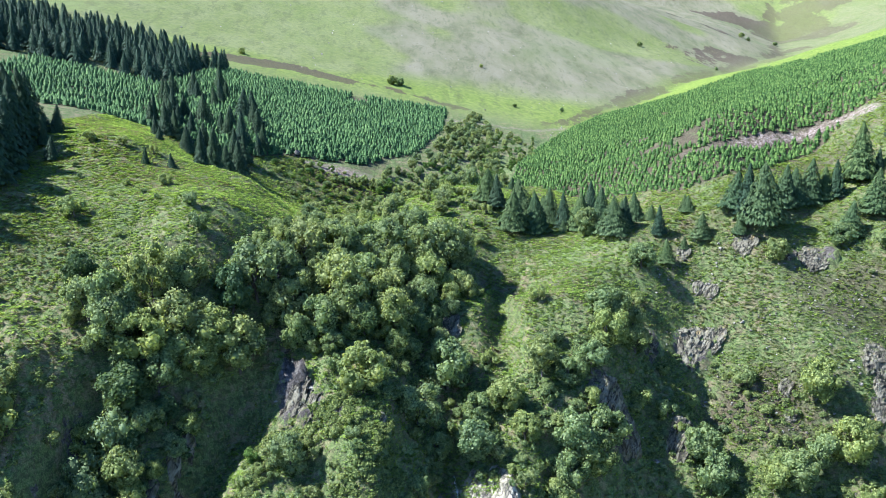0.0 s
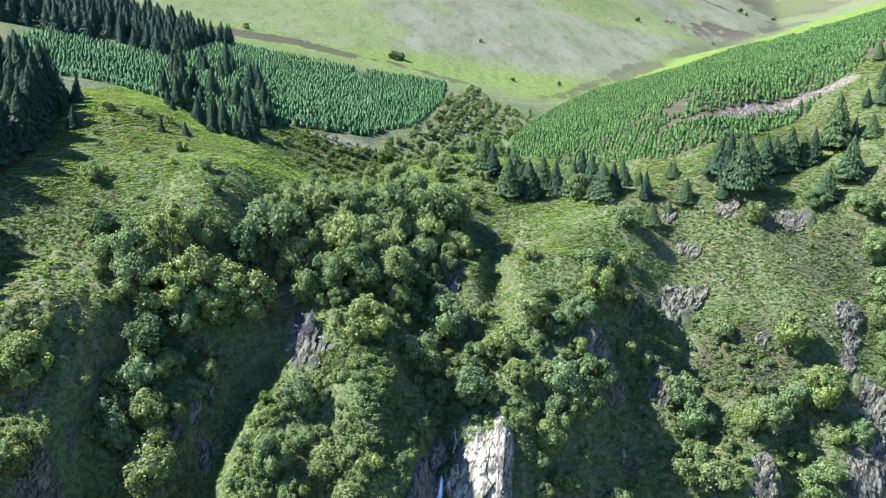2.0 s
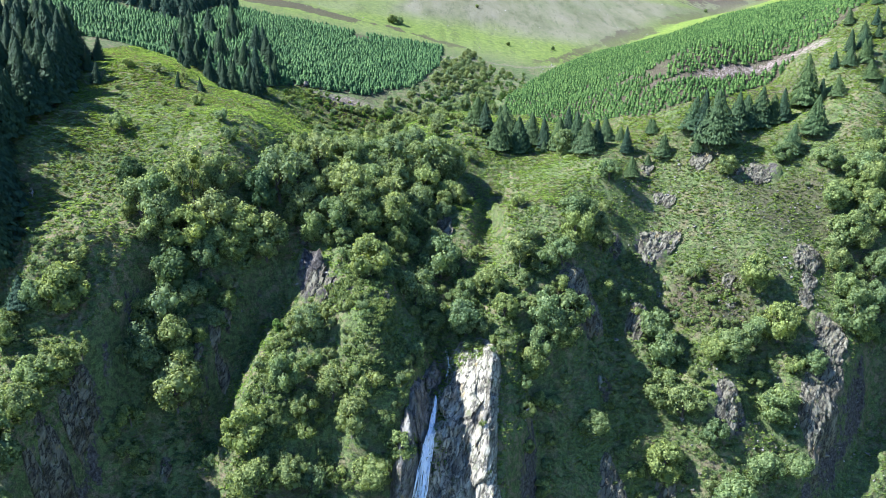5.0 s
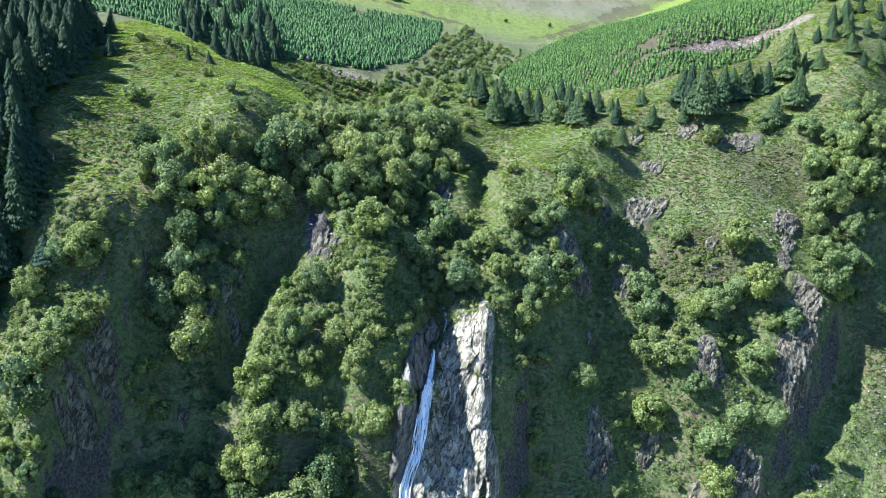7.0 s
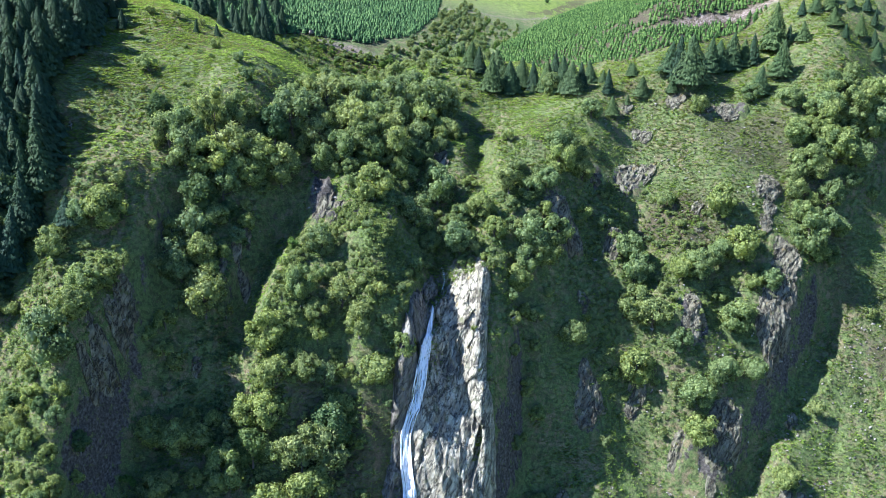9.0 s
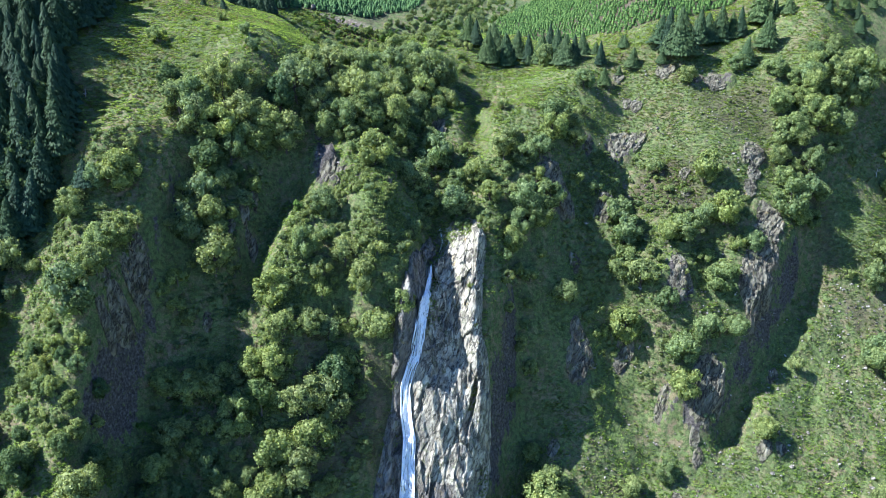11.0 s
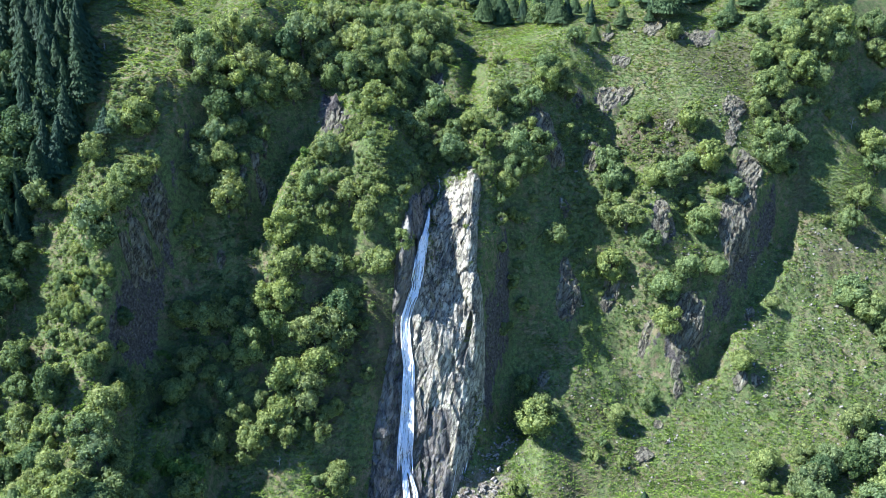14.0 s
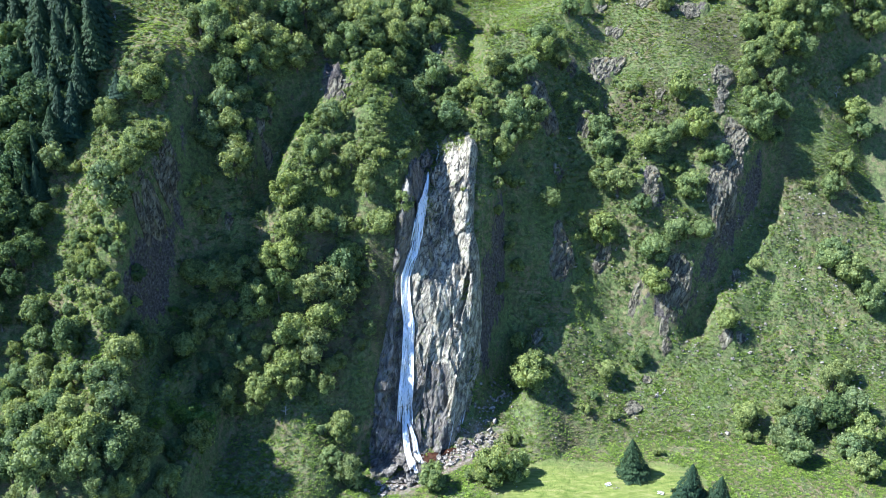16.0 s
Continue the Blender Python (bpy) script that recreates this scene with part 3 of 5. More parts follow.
CRAGS = [(62, 119, 9, 7, 30), (83, 124, 9, 7, 30), (57, 121, 9, 7, 30), (94, 157, 10, 7, 30), (102, 159, 6, 5, 30), (155, 142, 9, 6, 30), (155, 122, 6, 5, 30), (157, 117, 10, 7, 30), (153, 108, 11, 8, 30), (148, 101, 12, 9, 30), (145, 95, 8, 6, 30), (113, 101, 6, 4, 30), (113, 96, 7, 5, 30), (121, 183, 6, 4, 30), (146, 176, 7, 5, 30), (76, 151, 6, 5, 30), (68, 82, 10, 7, 30), (66, 80, 8, 6, 30), (88, 89, 6, 4, 30)]
CRAGS += [(123, 75, 11, 8, 30), (119, 72, 9, 7, 30), (105, 74, 7, 5, 30), (97, 35, 6, 4, 30), (-109, 53, 6, 4, 30), (-111, 47, 6, 4, 30), (-113, 37, 7, 5, 30), (-45, 110, 6, 5, 30), (-43, 101, 5, 4, 30), (-41, 105, 7, 5, 30), (-38, 98, 6, 4, 30)]


def build_ground():
    xs = steps(-172, 236, 1.4, -3600, 4200, 1.032)
    ys = steps(-76, 220, 1.3, -1100, 4800, 1.014)
    X, Y = np.meshgrid(xs, ys)
    Z = ground_z(X, Y)
    sl = slope_at(X, Y)
    a, b = zones(X, Y, Z, sl)
    # broken rock on the crags
    Z = Z + smooth01(a[..., 0], 0.1, 0.7) * (facets(X, Y * 0.7, 8.0, 61, 3.6) + facets(X, Y, 3.8, 71, 1.6))
    # the bed on which the rock face lies
    s = (X - knots(Y, FACE_LEFT)) / (knots(Y, FACE_RIGHT) - knots(Y, FACE_LEFT))
    Z = Z - 6 * smooth01(s, 0.04, 0.2) * (1 - smooth01(s, 0.8, 0.96)) * smooth01(Y, -10, 0) * (1 - smooth01(Y, 92, 106))
    ny, nx = X.shape
    i = np.arange(nx * ny).reshape(ny, nx)
    f = np.stack([i[:-1, :-1], i[:-1, 1:], i[1:, 1:], i[1:, :-1]], 2).reshape(-1, 4)
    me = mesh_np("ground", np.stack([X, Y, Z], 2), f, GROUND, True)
    for name, data in (("zone_a", a), ("zone_b", b)):
        at = me.color_attributes.new(name, "FLOAT_COLOR", "POINT")
        at.data.foreach_set("color", data.reshape(-1).astype(np.float32))
    return tagged(new("ground", me), "steep hillside of bracken, heather, rock and pasture", "hillside", kind="structure")


build_ground()


# ---------------------------------------------------------------- the rock face and the waterfall
FALL_LINE = [(-4, -3), (8.8, -6.1), (17.4, -8), (25, -9), (30, -8.1), (36.5, -7.5), (40, -6.6), (43, -8), (47, -8.4), (52.7, -4), (59.5, -1.7), (69, 0.9), (82, 2), (88, 6), (93.6, 7.1), (102, 5.4), (112, 5)]


def face_point(x, y, lift=0.0):
    """A point of the rock face over the plan point; the face is broken along slanting joints."""
    x, y = np.asarray(x, float), np.asarray(y, float)
    l, r = knots(y, FACE_LEFT), knots(y, FACE_RIGHT)
    s = (x - l) / (r - l)
    edge = smooth01(s, 0.0, 0.14) * (1 - smooth01(s, 0.74, 1.0)) * smooth01(y, -8, 0) * (1 - smooth01(y, 87, 101))
    u, v = x * 0.94 - y * 0.34, x * 0.34 + y * 0.94            # joints lean to one side
    warp = 3.0 * (fbm(x, y, 9, 95) - 0.5)
    rough = facets(u + warp, v * 0.55, 11.0, 81, 2.9) + facets(u + warp, v * 0.62, 4.6, 91, 1.5) + facets(u, v * 0.7, 1.8, 97, 0.5) + 1.6 * (fbm(u, v * 0.4, 14, 99) - 0.5)
    d = x - knots(y, FALL_LINE)
    groove = -0.7 * np.exp(-(d / 2.4) ** 2)
    # a dark wall stands over the water on one side, a pale swelling slab on the other
    wall = 3.2 * smooth01(-d, 0.8, 6.0) * smooth01(y, 42, 60) * (1 - smooth01(y, 90, 102))
    swell = 4.2 * np.exp(-((d - 20) / 10.0) ** 2) * smooth01(y, 8, 35) * (1 - smooth01(y, 85, 104))
    side = 1.8 * np.exp(-((d + 10) / 4.5) ** 2) * (1 - smooth01(y, 28, 45)) - 2.5 * np.exp(-((d - 7) / 5.0) ** 2) * (1 - smooth01(y, 12, 40))
    groove = groove + wall
    h = edge * (1.6 - 0.8 * smooth01(y, 70, 96) + rough * (1 - 0.45 * smooth01(y, 80, 100)) + swell + side) + groove * smooth01(edge, 0.2, 0.7) - 2.2 * (1 - edge) + lift
    z = ground_z(x, y)
    return np.stack([x + 0.10 * h, y - 0.72 * h, z + 0.60 * h], -1)


def build_rock_face():
    sv, yv = np.linspace(0, 1, 170), np.linspace(-8, 108, 330)
    S, Y = np.meshgrid(sv, yv)
    X = knots(Y, FACE_LEFT) * (1 - S) + knots(Y, FACE_RIGHT) * S
    P = face_point(X, Y)
    ny, nx = X.shape
    i = np.arange(nx * ny).reshape(ny, nx)
    f = np.stack([i[:-1, :-1], i[:-1, 1:], i[1:, 1:], i[1:, :-1]], 2).reshape(-1, 4)
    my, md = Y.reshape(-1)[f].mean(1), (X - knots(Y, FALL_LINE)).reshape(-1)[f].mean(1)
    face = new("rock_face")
    # wall and side slab take the darker rock, which paints in their shade
    for name, pick, label in (("foot_ledge", my < 16, "dark wet ledges at the foot"), ("shaded_wall", (my >= 44) & (md < -0.6), "steep dark wall beside the water, shade in its colour"), ("side_slab", (my >= 16) & (my < 44) & (md < -0.6), "dark wet slab beside the water, shade in its colour"), ("lower_slab", (my >= 16) & (my < 33) & (md >= 3.5) & (md < 19), "dark wet slab with pale edges"), ("pale_slab", (my >= 16) & (md >= -0.6) & ~((my < 33) & (md >= 3.5) & (md < 19)), "")):
        used, inv = np.unique(f[pick], return_inverse=True)
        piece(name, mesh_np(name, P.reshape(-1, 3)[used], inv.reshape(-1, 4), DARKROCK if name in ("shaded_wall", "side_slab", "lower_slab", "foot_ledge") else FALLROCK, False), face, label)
    return tagged(face, "tall pale granite rock face, wet and streaked dark", "cliff")


def ribbon(ys, xs, widths, lift, cross=5):
    """A strip of water that follows the rock, rounded across."""
    out = []
    for y, x, w in zip(ys, xs, widths):
        t = np.linspace(-1, 1, cross)
        out.append(face_point(x + t * w * 0.5, np.full(cross, y), lift + 0.25 * (1 - t * t)))
    P = np.array(out)
    # let the water jump clear of small hollows
    k = np.array([1, 2, 3, 2, 1]) / 9.0
    Q = P.copy()
    for c in range(3):
        for j in range(cross):
            Q[2:-2, j, c] = np.convolve(P[:, j, c], k, "valid")
    P = Q
    n = len(ys)
    i = np.arange(n * cross).reshape(n, cross)
    f = np.stack([i[:-1, :-1], i[:-1, 1:], i[1:, 1:], i[1:, :-1]], 2).reshape(-1, 4)
    return P.reshape(-1, 3), f


def build_waterfall():
    r = np.random.RandomState(5)
    fall = new("waterfall")
    fall.location = (0, 0, 0)
    tagged(fall, "white waterfall in thin braided strands down the rock", "waterfall")
    # top leap, main chute, fanned middle, twin foot
    runs = [("upper_leap", 90, 107, 6, 0.0, 0.4, 0.9), ("main_chute", 50, 84, 44, 0.0, 0.5, 2.8), ("fanned_curtain", 20, 54, 110, 0.3, 2.2, 5.6), ("left_foot_strand", -2, 26, 44, -0.3, 1.6, 2.4),
            ("right_foot_strand", 4, 24, 14, 3.6, 0.7, 2.2)]
    for name, y0, y1, count, off, top_w, low_w in runs:
        parts = []
        for k in range(count):
            a = y0 + r.uniform(0, 0.25) * (y1 - y0) * (k > 2)
            b = y1 - r.uniform(0, 0.35) * (y1 - y0) * (k > 2)
            ys = np.linspace(a, b, int((b - a) / 0.5) + 6)
            u = (y1 - ys) / (y1 - y0)
            spread = (top_w * (1 - u) + low_w * u) * (0.5 * r.normal())
            spread = np.clip(spread, -0.55 * (top_w * (1 - u) + low_w * u), 0.55 * (top_w * (1 - u) + low_w * u))
            wob = 0.25 * np.sin(ys * r.uniform(0.2, 0.5) + r.uniform(0, 6)) * (1 + u)
            xs = knots(ys, FALL_LINE) + off * np.clip(u * 2.5, 0, 1) + spread + wob
            w = r.uniform(0.08, 0.34) * (1.5 if k < 3 else 0.8) * np.clip(np.minimum(ys - a, b - ys) / 1.5 + 0.25, 0, 1)
            parts.append(ribbon(ys, xs, w, r.uniform(0.5, 1.3)))
        v, f = joined(parts)
        piece(name, mesh_np(name, v, f, WATER, True), fall)
    # thin trickles over the slabs beside the fall
    for k in range(6):
        x0, a, b = r.uniform(8, 17), r.uniform(0, 10), r.uniform(16, 30)
        ys = np.linspace(a, b, 40)
        v, f = ribbon(ys, x0 + (ys - 15) * 0.3 + 0.3 * np.sin(ys * 0.4 + k), r.uniform(0.12, 0.4) * np.clip(np.minimum(ys - a, b - ys) / 4, 0.1, 1), 0.15)
        piece("trickle", mesh_np("trickle", v, f, WATER, True), fall)
    return fall


def build_pool():
    r = np.random.RandomState(3)
    n = 40
    ang = np.linspace(0, 6.28319, n, endpoint=False)
    rad = 1 + 0.25 * np.sin(ang * 3 + 1) + 0.1 * r.normal(size=n)
    base = z_at(6, 9) + 0.5
    rim = np.stack([4 + 8 * rad * np.cos(ang), 9 + 3.2 * rad * np.sin(ang) + 0.5 * 8 * rad * np.cos(ang), np.full(n, base)], 1)
    v = np.concatenate([rim, rim - [0, 0, 1.6]])
    faces = [(i, (i + 1) % n, n + (i + 1) % n, n + i) for i in range(n)]
    me = bpy.data.meshes.new("plunge_pool")
    me.from_pydata(v.tolist(), [], faces + [tuple(range(n))])
    me.materials.append(POOL)
    tagged(new("plunge_pool", me), "dark peaty pool at the foot of the waterfall", "pool")


def boulder_mesh(name, seed, material, flat=0.7, fine=3):
    """An angular stone: a rough ball cut by planes."""
    r = np.random.RandomState(seed)
    bm = bmesh.new()
    bmesh.ops.create_icosphere(bm, subdivisions=fine, radius=1.0)
    cuts = [(Vector(r.normal(size=3)).normalized(), r.uniform(0.42, 0.75)) for _ in range(12)]
    for v in bm.verts:
        p = v.co * (1.0 + 0.18 * noise.noise(v.co * 1.4 + Vector((seed, 0, 0))))
        for n, d in cuts:
            over = p.dot(n) - d
            if over > 0:
                p = p - n * over * 0.98
        p += v.co * 0.07 * noise.noise(v.co * 5 + Vector((0, seed, 0)))
        v.co = Vector((p.x, p.y * 0.85, p.z * flat))
    me = bpy.data.meshes.new(name)
    bm.to_mesh(me)
    bm.free()
    me.materials.append(material)
    return me


build_rock_face()
build_waterfall()
build_pool()
STONES = [boulder_mesh("boulder", 10 + k, STONE) for k in range(5)]
CRAG_STONES = [boulder_mesh("outcrop", 30 + k, ROCK, 0.8) for k in range(5)]
SMALL_STONES = [boulder_mesh("stone", 60 + k, STONE, 0.7, 2) for k in range(5)]
BIG_STONE = boulder_mesh("boulder", 47, ROCK, 0.9)


def set_stone(name, me, x, y, size, r, label, group, sink=0.35, tall=1.0):
    ob = new(name, me)
    ob.location = (x, y, z_at(x, y) + size * (0.5 - sink) * 0.6)
    ob.rotation_euler = (r.uniform(-0.35, 0.35), r.uniform(-0.35, 0.35), r.uniform(0, 6.28))
    ob.scale = (size * r.uniform(0.8, 1.3) / 2, size * r.uniform(0.7, 1.1) / 2, size * r.uniform(0.7, 1.1) * tall / 2)
    return tagged(ob, label, name.replace("_", " "), group)


def stone_field(name, spots, label):
    """Many small stones that nobody could count, as one mesh."""
    r = np.random.RandomState(23)
    chunks = []
    for x, y, s in spots:
        me = SMALL_STONES[r.randint(5)]
        v = np.empty(len(me.vertices) * 3, np.float32)
        me.vertices.foreach_get("co", v)
        v = v.reshape(-1, 3) * (s * r.uniform(0.35, 0.6, 3))
        f = np.array([p.vertices[:] for p in me.polygons])
        t = r.uniform(0, 6.28)
        c, d = math.cos(t), math.sin(t)
        chunks.append((np.stack([x + v[:, 0] * c - v[:, 1] * d, y + v[:, 0] * d + v[:, 1] * c, z_at(x, y) + v[:, 2] + 0.1 * s], 1), f))
    v, f = joined(chunks)
    tagged(new(name, mesh_np(name, v, f, STONE)), label, "stones", kind="stuff")


# where the soil is thin and stones lie close
STONY = [(185, 101), (192, 106), (212, 49), (157, 67), (129, 60), (74, 55), (111, 37), (151, 80), (200, 76), (122, 158), (150, 158), (100, 175)]


def build_stones():
    r = np.random.RandomState(17)
    # scree round the pool and up beside the foot of the dark gully
    for k in range(250):
        t = r.uniform()
        if k < 140:
            x, y, s = -20 + 50 * t + r.normal(0, 1.8), -16 + 36 * t + r.normal(0, 3.0), r.uniform(0.9, 4.2)
        else:
            x, y, s = 16 + 26 * t + r.normal(0, 2.5), 13 + 30 * t + r.normal(0, 3.0), r.uniform(0.7, 2.6)
        set_stone("boulder", STONES[k % 5], x, y, s, r, "pale angular boulder fallen at the foot of the cliff", "boulders at the foot of the fall")
    # stones scattered over the bracken slopes: the larger ones singly, the rest as a field
    for k in range(64):
        x, y = (r.uniform(88, 225), r.uniform(22, 112)) if k < 46 else (r.uniform(85, 178), r.uniform(128, 186))
        set_stone("boulder", STONES[k % 5], x, y, r.uniform(1.6, 3.2), r, "pale stone lying in the bracken", "stones in the bracken", 0.3)
    spots = [(r.uniform(85, 228), r.uniform(18, 112), r.uniform(0.6, 1.8)) for _ in range(760)]
    spots += [(r.uniform(80, 180), r.uniform(124, 188), r.uniform(0.5, 1.5)) for _ in range(420)]
    spots += [(r.uniform(-70, -20), r.uniform(40, 110), r.uniform(0.5, 1.3)) for _ in range(50)]
    spots += [(r.normal(40, 9), r.normal(20, 13), r.uniform(0.5, 1.4)) for _ in range(160)]
    for px, py in STONY:
        spots += [(px + r.normal(0, 4), py + r.normal(0, 4), r.uniform(0.5, 1.9)) for _ in range(22)]
    stone_field("loose_stones", spots, "loose pale stones strewn over the slopes")
    # crags
    for cx, cy, n, sx, sy in ((62, 120, 8, 9, 5), (83, 124, 9, 10, 6), (94, 157, 8, 9, 6), (122, 139, 5, 5, 5), (150, 140, 8, 8, 5), (150, 104, 9, 7, 8), (126, 78, 8, 8, 5), (68, 82, 7, 8, 5), (-41, 104, 7, 6, 8), (-110, 48, 5, 3, 8), (105, 74, 6, 6, 4), (128, 175, 5, 12, 4), (160, 178, 5, 10, 4), (195, 112, 9, 9, 5), (206, 106, 5, 5, 3), (6, 144, 4, 5, 4)):
        for k in range(n):
            ob = set_stone("outcrop", CRAG_STONES[(k + n) % 5], cx + r.normal(0, sx * 0.6), cy + r.normal(0, sy * 0.6), r.uniform(1.0, 3.0), r, "grey lichened rock outcrop breaking through the slope", "outcrops", 0.95)
            ob.rotation_euler = (0.75 + r.normal(0, 0.25), r.normal(0, 0.35), r.normal(0, 0.5))
            ob.scale = (ob.scale[0] * 1.25, ob.scale[1], ob.scale[2] * 0.8)
    for k in range(40):
        y = r.uniform(335, 560)
        set_stone("boulder", STONES[k % 5], float(knots(y, STREAM_X)) + r.normal(0, 3.5), y, r.uniform(0.8, 2.6), r, "pale stone in the bed of the upland stream", "stones in the stream", 0.25)
    set_stone("boulder", BIG_STONE, -77, 334, 5.2, r, "very large pale boulder at the edge of the young spruces", "lone boulders", 0.1, 1.1)


build_stones()


def crag(x, y, size, seed):
    """A slab of broken rock leaning out of the slope: a rough back, a steep face on the far side from the sun."""
    r = np.random.RandomState(seed)
    n = 64
    U, V = np.meshgrid(np.linspace(-1, 1, n), np.linspace(-1, 1, n))
    turn = (0.95 if x > 20 else 0.25) + r.normal(0, 0.15)
    c, s = math.cos(turn), math.sin(turn)
    across, along = U * size * 0.75, V * size * r.uniform(0.6, 0.9)
    X, Y = x + across * c + along * s, y - across * s + along * c
    rim = np.hypot(U, V) * (1 + 0.55 * (fbm(X, Y, size * 0.45, seed + 3) - 0.5))
    edge = (1 - smooth01(rim, 0.62, 1.0)) * (1 - smooth01(U + 0.5 * (fbm(X, Y, size * 0.3, seed + 7) - 0.5), 0.42, 0.62))
    broken = facets(across * 1.1 - along * 0.25, along * 0.45, size * 0.22, seed, size * 0.10) + facets(across, along * 0.6, size * 0.10, seed + 1, size * 0.07) + facets(across * 0.8 + along * 0.3, along - across * 0.3, size * 0.045, seed + 2, size * 0.035)
    h = edge * (size * (0.07 + 0.13 * (U + 1) / 2) + 0.55 * broken) - 0.9 * (1 - edge)
    P = np.stack([X + 0.35 * h, Y - 0.62 * h, ground_z(X, Y) + 0.62 * h], -1)
    i = np.arange(n * n).reshape(n, n)
    f = np.stack([i[:-1, :-1], i[:-1, 1:], i[1:, 1:], i[1:, :-1]], 2).reshape(-1, 4)
    f = f[(h.reshape(-1)[f] > -0.88).any(1)]
    used, inv = np.unique(f, return_inverse=True)
    ob = new("crag", mesh_np("crag", P.reshape(-1, 3)[used], inv.reshape(-1, 4), CRAGROCK))
    return tagged(ob, "broken grey-brown rock crag leaning out of the slope", "crag", "crags")


# ---------------------------------------------------------------- broadleaved trees
def broadleaf_meshes(seed, lobes, leaves, leaf, material, tall=1.0, airy=0.0):
    """Trunk and crown of a tree one metre wide; the crown is many small leaf sprays over uneven boughs, each bough a cluster of tufts."""
    r = np.random.RandomState(seed)
    h = 0.95 * tall
    base, crown_mid = 0.12 * h, 0.49 * h
    cs, rs = [], []
    for k in range(lobes):
        a, up = r.uniform(0, 6.283), r.uniform(-1.0, 1.0)
        out = math.sqrt(max(0.0, 1 - up * up)) * r.uniform(0.35, 1.0) ** 0.6 * 0.36
        cs.append((out * math.cos(a), out * math.sin(a), crown_mid + up * 0.30 * h))
        rs.append(r.uniform(0.09, 0.17))
    cs, rs = np.array(cs), np.array(rs)
    # tufts standing out of the boughs
    tufts = lobes * 5
    owner = r.randint(0, lobes, tufts)
    td = r.normal(size=(tufts, 3))
    td[:, 2] += 0.35
    td /= np.linalg.norm(td, axis=1)[:, None]
    tc = cs[owner] + td * (rs[owner] * r.uniform(0.75, 1.05, tufts))[:, None]
    ts = r.uniform(0.030, 0.068, tufts)
    ac, ar = np.concatenate([cs, tc]), np.concatenate([rs, ts])
    weight = np.concatenate([rs ** 2 * 0.7, ts ** 2 * 1.3])
    which = r.choice(len(ar), leaves, p=weight / weight.sum())
    d = r.normal(size=(leaves, 3))
    d[:, 2] = d[:, 2] * 0.9 + 0.2
    d /= np.linalg.norm(d, axis=1)[:, None]
    c = ac[which] + d * (ar[which] * (1 + r.normal(0, 0.14 + airy, leaves)))[:, None]
    # leaves buried in other boughs are left out
    keep = np.ones(leaves, bool)
    for k in range(lobes):
        keep &= np.linalg.norm(c - cs[k], axis=1) > rs[k] * 0.80
    c, d = c[keep], d[keep]
    out = c - np.array([0, 0, crown_mid - 0.1])
    out /= np.linalg.norm(out, axis=1)[:, None]
    d = d * 0.6 + out * 0.4
    lv, lf = leaf_quads(c, d, leaf * r.uniform(0.65, 1.4, len(c)), r)
    chunks = [(lv, lf)]
    # inside mass, uneven, so that the crown closes
    for k in range(lobes):
        n = 5
        th = np.linspace(0, math.pi, n)
        ph = np.linspace(0, 6.28319, 7)[:-1]
        P = np.array([[(math.sin(t) * math.cos(p), math.sin(t) * math.sin(p), math.cos(t)) for p in ph] for t in th])
        P = cs[k] + P * (rs[k] * (0.74 - 2 * airy) * (1 + 0.14 * r.normal(size=(n, 6, 1))))
        i = np.arange(n * 6).reshape(n, 6)
        f = np.stack([i[:-1], np.roll(i[:-1], -1, 1), np.roll(i[1:], -1, 1), i[1:]], 2).reshape(-1, 4)
        chunks.append((P.reshape(-1, 3), f))
    v, f = joined(chunks)
    crown = mesh_np("crown", v, f, material)
    lean = r.normal(0, 0.03, 2)
    tr = [tube([(0, 0, -0.12), (lean[0], lean[1], base), (lean[0] * 2, lean[1] * 2, crown_mid)], [0.036, 0.026, 0.014])]
    for k in range(7 if lobes > 15 else 0):
        s = (lean[0] * 1.4, lean[1] * 1.4, base + r.uniform(0.0, 0.2) * h)
        m = (np.array(s) + cs[k]) / 2 + r.normal(0, 0.02, 3)
        tr.append(tube([s, tuple(m), tuple(cs[k])], [0.016, 0.011, 0.004], 5))
    tv, tf = joined(tr)
    return mesh_np("trunk", tv, tf, BARK), crown


OAKS = [broadleaf_meshes(100 + k, 24 + k % 4, 6200, 0.034, OAK, (1.0, 0.9, 1.1)[k % 3]) for k in range(6)]
BIRCHES = [broadleaf_meshes(200 + k, 20 + k % 3, 5400, 0.032, BIRCH, (1.2, 1.1, 1.35)[k % 3], 0.03) for k in range(4)]
DARKS = [broadleaf_meshes(250 + k, 24, 5600, 0.036, DARKLEAF, (1.1, 1.25)[k % 2]) for k in range(3)]
YOUNG = [broadleaf_meshes(300 + k, 9, 2200, 0.042, BRIGHT, 0.95, 0.02) for k in range(2)]
REDS = [broadleaf_meshes(320, 14, 4000, 0.030, COPPER, 1.1)]
SHRUBS = [broadleaf_meshes(400 + k, 9, 2000, 0.040, (OAK, BIRCH)[k % 2], 0.75, 0.01) for k in range(4)]


def kind_of(pair):
    return "oak_tree" if pair in OAKS else "birch_tree" if pair in BIRCHES else ""


PLANTED = []


